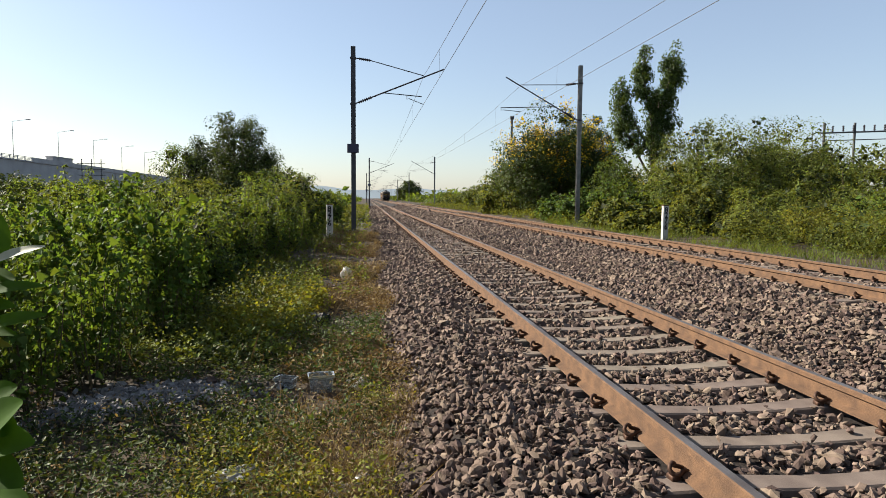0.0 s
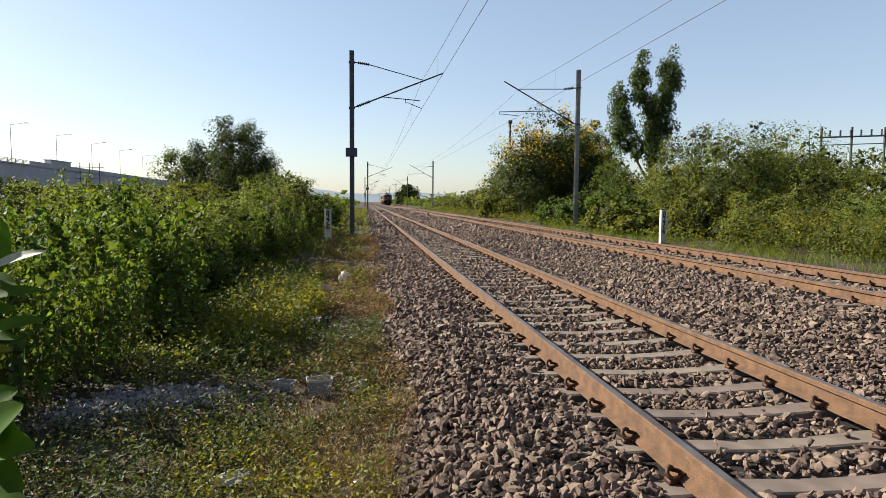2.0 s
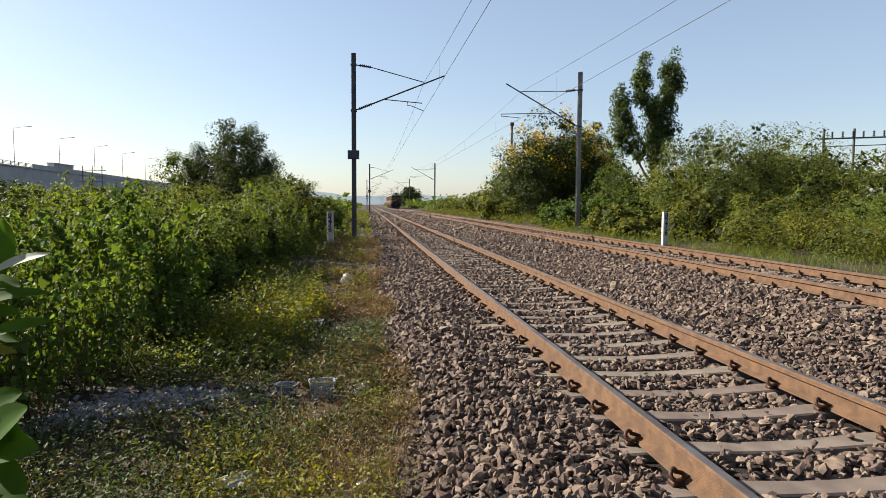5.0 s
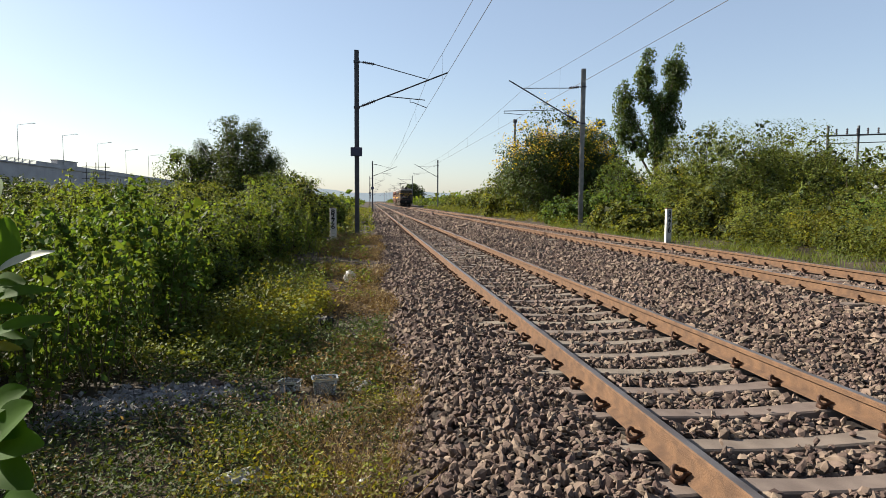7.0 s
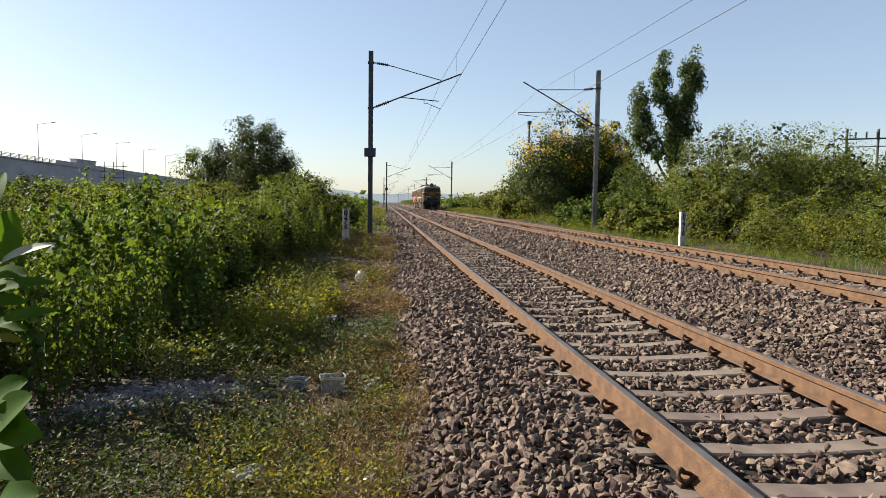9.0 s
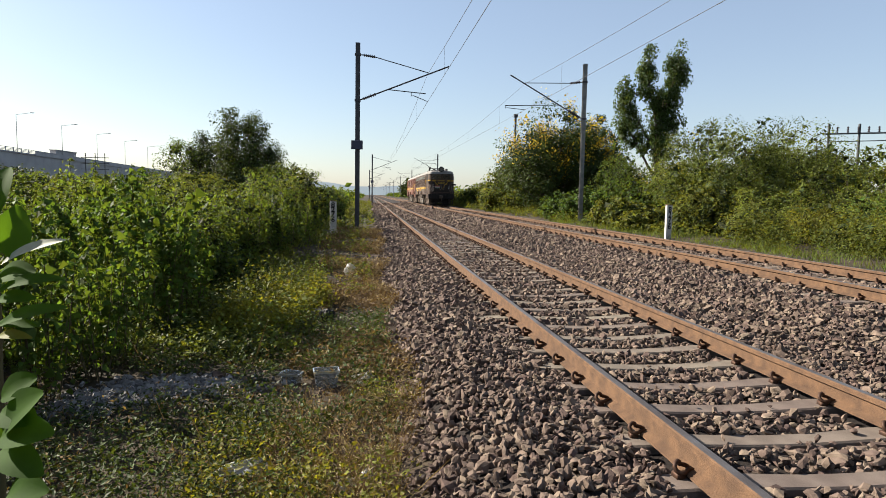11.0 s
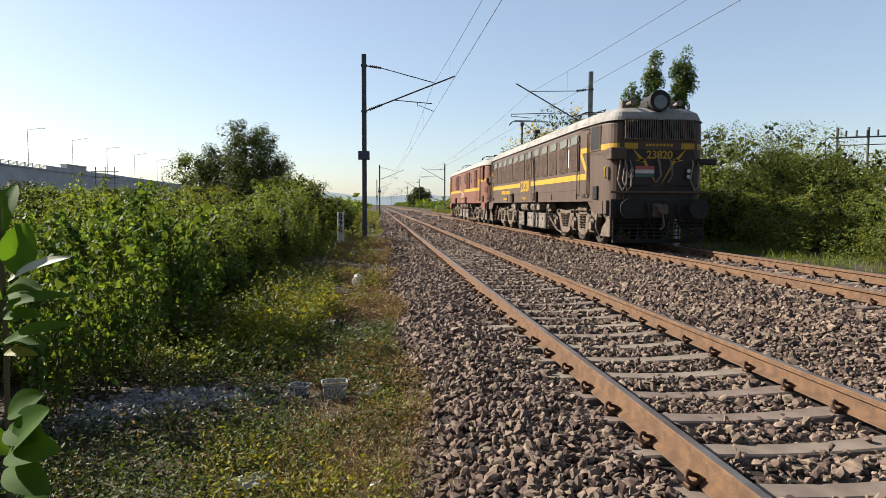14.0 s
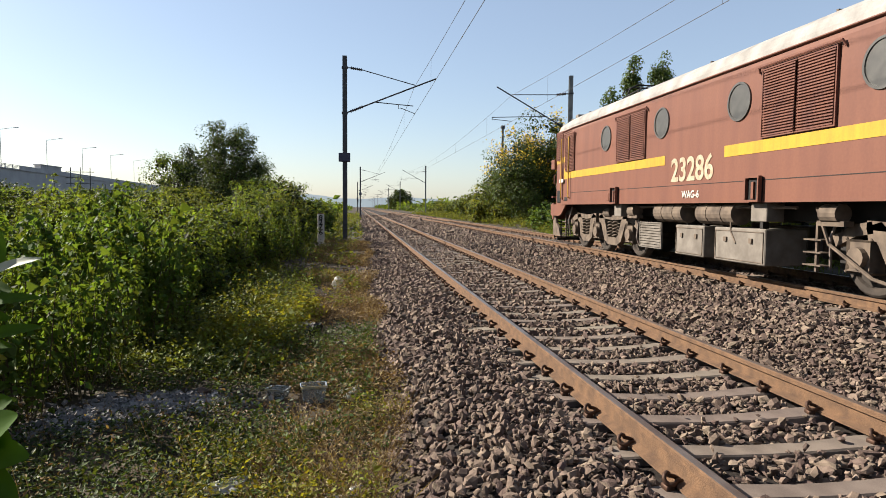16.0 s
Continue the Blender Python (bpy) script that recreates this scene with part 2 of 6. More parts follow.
def joined(name, me, mats, material, parent):
    v = np.empty(len(me.vertices) * 3)
    me.vertices.foreach_get("co", v)
    v = v.reshape(-1, 3)
    me.calc_loop_triangles()
    f = np.array([t.vertices[:] for t in me.loop_triangles])
    V, F = [], []
    for i, m in enumerate(mats):
        a = np.array(m)
        V.append(v @ a[:3, :3].T + a[:3, 3])
        F.append(f + i * len(v))
    ob = mesh_np(name, np.concatenate(V), np.concatenate(F), material, parent)
    return tagged(ob, kind="stuff")


for tr, xc, zc, y0, near in ((tracks[0], X1, 0.0, 3.235 - 18 * PITCH, 70), (tracks[1], X2, Z2, 9.73 - 28 * PITCH, 70)):
    far_s, far_c = [], []
    for k in range(420):
        y = y0 + k * PITCH
        jit = (rng.normal(0, .008), rng.normal(0, .012), rng.normal(0, .004), rng.normal(0, .35))
        if k < near:
            s = new("sleeper", SLEEPER)
            s.parent = tr
            s.matrix_basis = pose(xc + jit[0], y + jit[1], zc + jit[2], 0, 0, jit[3])
            for cx_, cy_, rz in CLIPS:
                c = new("rail_clip", CLIP)
                c.parent = s
                c.matrix_basis = pose(cx_, cy_, -.135, 0, 0, rz + rng.normal(0, 4))
        else:
            m = pose(xc + jit[0], y + jit[1], zc + jit[2], 0, 0, jit[3])
            far_s.append(m)
            if k < 110:
                far_c += [m @ pose(a, b, -.135, 0, 0, r) for a, b, r in CLIPS]
    joined("far_sleepers", SLEEPER, far_s, M_CONC, tr)
    joined("far_rail_clips", CLIP, far_c, M_CLIP, tr)


def stone_shapes(n, faces20=True):
    """Angular broken blocks: jittered boxes, some with a corner struck off."""
    v = np.array([(a, b, c) for a in (-1, 1) for b in (-1, 1) for c in (-1, 1)], float)
    f = np.array([(0, 1, 3), (0, 3, 2), (4, 6, 7), (4, 7, 5), (0, 4, 5), (0, 5, 1), (2, 3, 7), (2, 7, 6), (0, 2, 6), (0, 6, 4), (1, 5, 7), (1, 7, 3)])
    if not faces20:
        v = np.array([(1, 0, 0), (-1, 0, 0), (0, 1, 0), (0, -1, 0), (0, 0, 1), (0, 0, -1)], float)
        f = np.array([(0, 2, 4), (2, 1, 4), (1, 3, 4), (3, 0, 4), (2, 0, 5), (1, 2, 5), (3, 1, 5), (0, 3, 5)])
    out = []
    for i in range(n):
        w = v * rng.uniform(.62, 1.05, (len(v), 3)) * (rng.uniform(.95, 1.35), rng.uniform(.65, .95), rng.uniform(.5, .8))
        k = rng.integers(0, len(v), 2)
        w[k] *= rng.uniform(.55, .85, (2, 1))
        out.append(w)
    return np.array(out), f


def rand_rot(n):
    """Mostly lying on their broad sides, some on edge."""
    qn = rng.normal(size=(n, 4)) * (1, .42, .42, 1)
    qn /= np.linalg.norm(qn, axis=1)[:, None]
    w, x, y, z = qn.T
    return np.stack([1 - 2 * (y * y + z * z), 2 * (x * y - z * w), 2 * (x * z + y * w), 2 * (x * y + z * w), 1 - 2 * (x * x + z * z), 2 * (y * z - x * w), 2 * (x * z - y * w), 2 * (y * z + x * w), 1 - 2 * (x * x + y * y)], -1).reshape(n, 3, 3)


def rock_shapes(n):
    """Twenty-sided broken rocks for the nearest bed."""
    bm = bmesh.new()
    bmesh.ops.create_icosphere(bm, subdivisions=1, radius=1.0)
    bm.verts.ensure_lookup_table()
    v = np.array([w.co[:] for w in bm.verts])
    f = np.array([[w.index for w in g.verts] for g in bm.faces])
    bm.free()
    out = []
    for i in range(n):
        w = v * rng.uniform(.7, 1.25, (len(v), 1)) * (rng.uniform(1.0, 1.55), rng.uniform(.75, 1.1), rng.uniform(.42, .75))
        for _ in range(5):
            nn = rng.normal(size=3)
            nn /= np.linalg.norm(nn)
            dd = w @ nn
            w = w - np.maximum(dd - dd.max() * rng.uniform(.45, .75), 0)[:, None] * nn
        out.append(w)
    return np.array(out), f


SR, FR = rock_shapes(40)
S20, F20 = stone_shapes(40)
S8, F8 = stone_shapes(24, False)


def bed_stones(y0, y1, density, size, lift, x0=.2, x1=9.4):
    n = int((y1 - y0) * (x1 - x0) * density)
    x, y = rng.uniform(x0, x1, n), rng.uniform(y0, y1, n)
    edge = .42 + .16 * np.sin(y * 1.3) + .1 * np.sin(y * 3.1 + 1)
    keep = x > edge - rng.exponential(.12, n)
    top = np.full(n, -9.0)
    for xc, ys, zc in ((X1, 3.235, 0.0), (X2, 9.73, Z2)):
        dy = np.abs((y - ys + PITCH / 2) % PITCH - PITCH / 2)
        u = np.abs(x - xc)
        on = (dy < .115) & (u < 1.37)
        spill = (u > 1.04) & (np.sin(y * 2.3 + xc) + np.sin(y * .9) < 1.1) | (rng.random(n) < .02)
        top = np.where(on & spill, zc - .2 + .03 * rng.random(n), top)
        keep &= ~on | spill
        keep &= np.abs(u - GAUGE / 2) > .10
        keep &= ~((np.abs(u - GAUGE / 2) < .19) & (dy < .13))
    x, y, top = x[keep], y[keep], top[keep]
    s = size * rng.lognormal(0, .3, len(x))
    z = np.maximum(ground_z(x, y) + lift * rng.uniform(-.9, 1.4, len(x)), top)
    return x, y, z, s


def stone_field(name, parts_, shapes, faces, parent):
    x, y, z, s = parts_
    n = len(x)
    pick = rng.integers(0, len(shapes), n)
    tilt = rand_rot(n)
    v = np.einsum("nij,nkj->nki", tilt, shapes[pick]) * s[:, None, None]
    v += np.stack([x, y, z], -1)[:, None, :]
    k = shapes.shape[1]
    f = faces[None] + (np.arange(n) * k)[:, None, None]
    return mesh_np(name, v.reshape(-1, 3), f.reshape(-1, 3), M_STONE, parent)


ballast = empty("ballast", (0, 0, 0), "grey-brown broken stone ballast heaped round the sleepers", "ballast", kind="structure")
for nm, place, sh, fa in (
        ("ballast_stones", (-7.0, 1.6, 150, .055, .03), S8, F8),
        ("ballast_stones", (1.6, 7.0, 720, .032, .042, .2, 5.6), SR, FR),
        ("ballast_stones", (1.6, 7.0, 170, .052, .03, 5.6, 9.4), S8, F8),
        ("ballast_stones", (7.0, 17, 500, .03, .036), S20, F20),
        ("ballast_stones", (17, 32, 140, .06, .03), S8, F8),
        ("ballast_stones", (32, 62, 48, .11, .03), S8, F8),
        ("ballast_stones", (62, 120, 12, .18, .03), S8, F8)):
    tagged(stone_field(nm, bed_stones(*place), sh, fa, ballast), kind="stuff")
# the loose stones on the shoulder, one by one
shapes = []
for i in range(16):
    me = bpy.data.meshes.new("ballast_stone")
    me.from_pydata((SR[i] * .041).tolist(), [], FR.tolist())
    me.polygons.foreach_set("use_smooth", np.zeros(len(FR), bool))
    me.materials.append(M_STONE)
    shapes.append(me)
for i in range(280):
    x, y = rng.uniform(.45, 1.25), rng.uniform(2.2, 6.5)
    o = new("ballast_stone", shapes[i % 16])
    o.parent = ballast
    o.matrix_basis = pose(x, y, float(ground_z(x, y)) + .045, *rng.uniform(0, 360, 3)) @ Matrix.Scale(float(rng.uniform(.7, 1.35)), 4)

# stones that rolled on to the verge
n = 2600
vx, vy = .5 - rng.exponential(.55, n), rng.uniform(2.4, 20, n)
ob = stone_field("verge_stones", (vx, vy, ground_z(vx, vy), .024 * rng.lognormal(0, .35, n)), S20, F20, ballast)
tagged(ob, kind="stuff")

# ---- overhead line ----
def i_beam(bm, w, d, z0, z1):
    t = .012
    box(bm, -w / 2, w / 2, -d / 2, -d / 2 + t, z0, z1)
    box(bm, -w / 2, w / 2, d / 2 - t, d / 2, z0, z1)
    box(bm, -t / 2, t / 2, -d / 2 + t, d / 2 - t, z0, z1)
    return bm


def insulator(bm, a, b, r, n):
    a, b = Vector(a), Vector(b)
    tube(bm, [a, b], r * .45, 8)
    d = (b - a) / n
    for k in range(n):
        p = a + d * (k + .25)
        tube(bm, [p, p + d * .5], r, 10, r * .6)
    return bm


def mast(loc, h, steel, label, stay_z, foot_z, side, wire_x, cat_z, con_z, tip_x, boxed, over=-.1):
    """side: +1 reaches to +x. Heights above the foot; x from the mast."""
    m = empty("overhead_line_mast", loc, label, "mast", "overhead line masts")
    part("column", i_beam(bmesh.new(), .2, .15, -.3, h), steel, m)
    part("foundation", box(bmesh.new(), -.3, .3, -.3, .3, -.4, .06, .03), M_CONC, m, "concrete foundation block")
    s = side
    bm = bmesh.new()
    box(bm, -.13, .13, -.1, .1, stay_z - .04, stay_z + .04)
    tube(bm, [(0, 0, stay_z), (s * .25, 0, stay_z - .01)], .025)
    part("stay_clamp", bm, M_MAST, m)
    part("stay_insulator", insulator(bmesh.new(), (s * .25, 0, stay_z - .01), (s * .75, 0, stay_z - .08), .075, 6), M_INS, m, "dark ribbed porcelain insulator")
    part("stay_tube", tube(bmesh.new(), [(s * .75, 0, stay_z - .08), (s * wire_x, 0, cat_z + .05)], .02), M_MAST, m)
    bm = bmesh.new()
    box(bm, -.13, .13, -.1, .1, foot_z - .04, foot_z + .04)
    tube(bm, [(0, 0, foot_z), (s * .22, 0, foot_z + .07)], .03)
    part("bracket_clamp", bm, M_MAST, m)
    dx, dz = wire_x - .22, cat_z - foot_z - .07
    ip = (s * (.22 + dx * .2), 0, foot_z + .07 + dz * .2)
    part("bracket_insulator", insulator(bmesh.new(), (s * .22, 0, foot_z + .07), ip, .08, 7), M_INS, m, "dark ribbed porcelain insulator")
    part("bracket_tube", tube(bmesh.new(), [ip, (s * tip_x, 0, foot_z + .07 + dz / dx * (tip_x - .22))], .032), M_MAST, m)
    rx, rz = wire_x * .42, foot_z + .07 + dz / dx * (wire_x * .42 - .22)
    part("register_tube", tube(bmesh.new(), [(s * rx, 0, rz), (s * (wire_x + over), 0, rz - .12)], .02), M_MAST, m)
    bm = bmesh.new()
    ax = wire_x + (over + .1) - .12 if over > 0 else wire_x - .75
    bend = -.1 if over > 0 else .1
    tube(bm, [(s * ax, 0, rz - .1), (s * ax, 0, rz - .24), (s * (ax + bend), 0, rz - .22), (s * (wire_x - .02), 0, con_z + .02)], .016)
    part("steady_arm", bm, M_MAST, m)
    if boxed:
        bm = box(bmesh.new(), -.27, .23, -.2, -.08, 3.42, 3.8, .015)
        part("number_plate", bm, mat("blue_enamel", (.03, .035, .09), .5), m, "dark blue enamelled plate")
    return m


m_left = mast((-.58, 28, -.1), 7.95, M_MAST, "dark steel mast with a bracket arm and a blue plate", 7.46, 5.52, 1, 3.06, 6.75, 5.55, 3.95, True)
m_right = mast((10.78, 31.7, .1), 8.05, M_MASTL, "pale steel mast with a bracket arm over the far track", 7.15, 5.3, -1, 3.1, 6.95, 5.65, 3.85, False, 1.0)
MY = [104, 168, 232, 296, 362, 430, 500]
for i, y in enumerate(MY):
    copy_thing(m_left, pose(-.35 + (.7 if i == 0 else .2), y, -.1))
    copy_thing(m_right, pose(11.0, y + (0 if i else 0), .1))
lone = empty("old_pole", (12.6, 55, .2), "dark weathered pole standing in front of a tree", "pole")
part("shaft", tube(bmesh.new(), [(0, 0, -.3), (0, 0, 8.2)], .12, 10, .09), M_MAST, lone)
part("cap", box(bmesh.new(), -.16, .16, -.16, .16, 8.1, 8.4, .02), M_MAST, lone)


def wires(name, x, spans, zc, zm, stag):
    w = empty(name, (0, 0, 0), "thin overhead contact wire hung from a messenger wire", "overhead wire", "overhead wires")
    con, mes = [], []
    for j, (a, b) in enumerate(zip(spans, spans[1:])):
        xa, xb = x + stag * (-1) ** j, x - stag * (-1) ** j
        n = 12
        for i in range(n + (j == len(spans) - 2)):
            u = i / n
            con.append((xa + (xb - xa) * u, a + (b - a) * u, zc - .04 * 4 * u * (1 - u)))
            mes.append((xa + (xb - xa) * u, a + (b - a) * u, zm - .85 * 4 * u * (1 - u)))
            if i and a < 170 and i % 2:
                part("dropper", tube(bmesh.new(), [con[-1], mes[-1]], .004, 4), M_WIRE, w)
    part("contact_wire", tube(bmesh.new(), con, .0075, 6), M_WIRE, w)
    part("messenger_wire", tube(bmesh.new(), mes, .007, 6), M_WIRE, w)
    return w


wires("overhead_wire", 2.42, [-48, 28] + MY, 5.45, 6.65, -.02)
wires("overhead_wire", 7.55, [-44, 31.7] + MY, 5.75, 7.05, -.12)


# ---- kilometre posts ----
def words(txt, size, material, parent, m, name="lettering", sx=1.0, depth=.003):
    cu = bpy.data.curves.new(name, "FONT")
    cu.offset = size * .022
    cu.body, cu.size, cu.extrude, cu.align_x, cu.align_y = txt, size, depth, "CENTER", "CENTER"
    tmp = new(name, cu)
    me = bpy.data.meshes.new_from_object(tmp.evaluated_get(bpy.context.evaluated_depsgraph_get()))
    bpy.data.objects.remove(tmp)
    me.materials.clear()
    me.materials.append(material)
    ob = new(name, me)
    ob.parent = parent
    ob.matrix_basis = m @ Matrix.Diagonal((sx, 1, 1, 1))
    return ob


def km_post(loc, rz, h):
    p = empty("kilometre_post", loc, "white painted concrete post with black numerals", "kilometre post", "kilometre posts", rz=rz)
    part("slab", box(bmesh.new(), -.12, .12, -.05, .05, -.25, h, .012), M_WHITE, p)
    part("top_edge", box(bmesh.new(), -.122, .122, -.052, .052, h, h + .03, .005), M_RUST, p, "rust-stained top edge")
    for k, ch in enumerate("827"):
        words(ch, .25, M_BLACK, p, pose(0, -.052, h - .14 - k * .17, 90), "numeral", 1.15)
    part("dash", box(bmesh.new(), -.07, .07, -.055, -.051, h - .59, h - .57), M_BLACK, p)
    words("6", .25, M_BLACK, p, pose(0, -.052, h - .69, 90), "numeral", 1.15)
    return p


km_post((9.62, 19.6, .17), 22, 1.02)
km_post((-1.4, 24.2, -.1), -4, 1.2)

# ---- plants ----
M_BROAD = mat("broad_green_leaf", (.118, .19, .032), .65, 0, (.052, .1, .021), 1.0, 0, 40, .3, island=True, trans=.36)
M_SHRUB = mat("shrub_leaf", (.13, .185, .03), .6, 0, (.05, .088, .02), .8, 0, 40, .3, island=True, trans=.45)
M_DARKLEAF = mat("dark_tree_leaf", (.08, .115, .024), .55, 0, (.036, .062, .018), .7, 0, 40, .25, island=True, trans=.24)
# sunlit and shaded tones are put into this leaf as noise patches
M_BUSH = mat("lit_and_dim_bush_leaf", (.2, .24, .036), .6, 0, (.05, .075, .019), .8, 0, 40, .3, island=True, trans=.26)
M_GLOSSY = mat("glossy_green_leaf", (.1, .15, .04), .4, 0, (.05, .085, .026), .9, 0, 40, .3, island=True, trans=.35)
# dark core leaf: the shade inside a crown is put into its colour
M_INNER = mat("inner_shade_leaf", (.05, .07, .018), .7, 0, (.03, .045, .014), .8, 0, 40, .3, island=True, trans=.1)
M_FRESH = mat("fresh_green_leaf", (.16, .24, .058), .5, 0, (.09, .145, .036), .9, 0, 40, .3, island=True, trans=.45)
M_OLIVE = mat("olive_leaf", (.165, .185, .033), .6, 0, (.075, .105, .024), .9, 0, 40, .25, island=True, trans=.4)
M_YELLOW = mat("yellow_blossom", (.75, .56, .03), .6, 0, (.6, .44, .03), 3, 0, 40, .2, island=True, trans=.2)
M_WEED = mat("yellow_green_weed", (.23, .23, .028), .6, 0, (.08, .105, .022), .8, 0, 40, .25, island=True, trans=.35)
M_DRY = mat("dry_grass", (.27, .2, .105), .8, 0, (.17, .115, .06), 2, 0, 40, .2, island=True, trans=.15)
M_SEED = mat("pale_seed_head", (.42, .34, .2), .8, 0, (.3, .23, .13), 2, 0, 40, .2, island=True, trans=.15)
M_GRASS = mat("green_grass", (.16, .2, .035), .65, 0, (.1, .14, .03), 2, 0, 40, .2, island=True, trans=.3)
M_BARK = mat("grey_bark", (.15, .115, .085), .9, 0, (.09, .07, .055), 6, .6, 50)
M_STEM = mat("green_brown_stem", (.12, .11, .05), .7, 0, (.09, .06, .03), 8)


def unit(v):
    return v / np.maximum(np.linalg.norm(v, axis=-1, keepdims=True), 1e-9)


def leaf_arrays(c, size, aspect, up=.5, droop=.3, outward=None, heart=False):
    """Folded leaves at the points c; those of a crown turn their faces outward and hang a little."""
    n = len(c)
    a = rng.normal(size=(n, 3))
    nn = rng.normal(size=(n, 3)) * (1.0 if outward is None else .62)
    if outward is not None:
        nn += outward
        a[:, 2] -= droop
    a[:, 2] -= droop
    nn[:, 2] += up * (2 if outward is None else 1)
    nn = unit(nn)
    a = unit(a - nn * np.sum(a * nn, 1, keepdims=True))
    b = np.cross(nn, a)
    s = (size * rng.lognormal(0, .28, n))[:, None]
    side = b * s * aspect * .5
    if heart:
        d, f = a * s, nn * s
        v = np.stack([c + d * .06, c + d * .14 + side + f * .06, c + d * .58 + side * .68 + f * .03, c + d - f * .1,
                      c + d * .58 - side * .68 + f * .03, c + d * .14 - side + f * .06], 1)
        return v.reshape(-1, 3), (np.arange(n)[:, None] * 6 + np.arange(6)[None])
    mid = c + a * s * .42
    v = np.stack([c, mid + side + nn * s * .07, c + a * s, mid - side + nn * s * .07], 1)
    return v.reshape(-1, 3), (np.arange(n)[:, None] * 4 + np.arange(4)[None])


def foliage(name, pts, size, aspect, material, parent, up=.5, droop=.3, outward=None, label="", heart=False):
    v, f = leaf_arrays(pts, size, aspect, up, droop, outward, heart)
    ob = mesh_np(name, v, f, material, parent)
    if label:
        ob["label"] = label
    return ob


def lumps(n, rx, ry, h, low=.0, seed_pow=.38):
    """Clump centres over an uneven dome that stands on the origin."""
    d = unit(rng.normal(size=(n, 3)))
    d[:, 2] = np.abs(d[:, 2]) * (1 - low) + low * rng.random(n)
    az = np.arctan2(d[:, 1], d[:, 0])
    ph = rng.uniform(0, 6.28, 3)
    r = rng.random(n) ** seed_pow
    r *= 1 + .16 * np.sin(3 * az + ph[0]) + .12 * np.sin(5 * az + ph[1] + 4 * d[:, 2]) + rng.normal(0, .06, n)
    r = np.minimum(r, .93)
    return np.stack([d[:, 0] * rx * r, d[:, 1] * ry * r, np.maximum(.12, d[:, 2] * h * r)], -1), d


def shrub(name, loc, rx, ry, h, n_cl, per, leaf, aspect, material, label, category="bush", cr=.3, flowers=0, trunk=0.0, lift=0.0, low=.25, spiky=0, group="", droop=.3):
    """Stems from the foot to many leafy clumps; gaps are left between the clumps."""
    near_ = loc[1] < 40
    n_cl, cr = int(n_cl * 1.2), cr * .95
    per, leaf = int(per * (.78 if near_ else .72 if trunk else .4)), leaf * (.88 if near_ else 1.12 if trunk else 1.3)
    spiky //= 2
    t = empty(name, loc, label, category, group)
    cen, d = lumps(n_cl, rx, ry, h - lift, low)
    cen[:, 2] += lift
    rad = cr * np.minimum(rng.lognormal(.05, .4, n_cl), 1.6 if trunk else 1.25)
    rad *= np.where(cen[:, 2] > h * .8, .92, 1.0)
    puff = unit(rng.normal(size=(n_cl * per, 3)))
    pts = np.repeat(cen, per, 0) + puff * np.repeat(rad, per)[:, None] * (1, 1, .8) * rng.uniform(.35, 1.08, (n_cl * per, 1)) ** .6
    out = unit(np.repeat(d, per, 0) * .5 + puff)
    if spiky:
        # long thin shoots that break the outline
        shoots = []
        for k in range(spiky):
            i = rng.integers(0, n_cl)
            u = np.linspace(0, 1, 26)[:, None]
            tip = unit(d[i] + rng.normal(0, .35, 3) + (0, 0, .3)) * rng.uniform(.5, 1.1) * min(cr, .5) * 1.9
            shoots.append(cen[i] + tip * u + rng.normal(0, .05, (26, 3)) * cr)
        sp = np.concatenate(shoots)
        foliage("shoot", sp[sp[:, 2] > .05], leaf * .85, aspect, material, t, .5, droop)["kind"] = "stuff"
    pts[:, 2] = np.maximum(pts[:, 2], .04)
    # large darkened leaves fill each clump and stand for its inner shade
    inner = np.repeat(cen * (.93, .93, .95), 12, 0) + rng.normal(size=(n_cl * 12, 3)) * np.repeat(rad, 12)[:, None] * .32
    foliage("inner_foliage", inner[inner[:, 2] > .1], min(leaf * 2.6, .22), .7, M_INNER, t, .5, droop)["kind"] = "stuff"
    foliage("foliage", pts, leaf * 1.12, aspect * 1.1, material, t, .5, droop, out)
    bm = bmesh.new()
    for i in range(0, n_cl, max(1, n_cl // 45)):
        c = Vector(cen[i])
        foot = Vector((rng.normal(0, .12 * rx), rng.normal(0, .12 * ry), -.15)) if not trunk else Vector((0, 0, lift * rng.uniform(.5, 1.0)))
        midp = foot.lerp(c, .5) + Vector(rng.normal(0, .12, 3)) * min(rx, h) * .6
        w = (.016 * h ** .5) if not trunk else trunk * .32
        tube(bm, [foot, midp, c], w, 5, w * .3, False)
    part("branch_work", bm, M_BARK if trunk else M_STEM, t)
    if trunk:
        bm = bmesh.new()
        k = [Vector((0, 0, -.3)), Vector((rng.normal(0, .1), 0, lift * .4)), Vector((rng.normal(0, .15), rng.normal(0, .15), lift)), Vector((0, 0, lift + (h - lift) * .6))]
        tube(bm, k, trunk, 9, trunk * .4)
        part("trunk", bm, M_BARK, t)
    if flowers:
        i = rng.integers(0, n_cl, flowers // 18)
        i = i[d[i, 2] > .42]
        c = np.repeat(cen[i] + unit(d[i] + (0, 0, .4)) * rad[i, None] * .75, 18, 0) + rng.normal(size=(len(i) * 18, 3)) * cr * .33
        foliage("blossom", c, leaf * .8, .9, M_YELLOW, t, .3, .2, None, "clusters of yellow blossom")
    return t


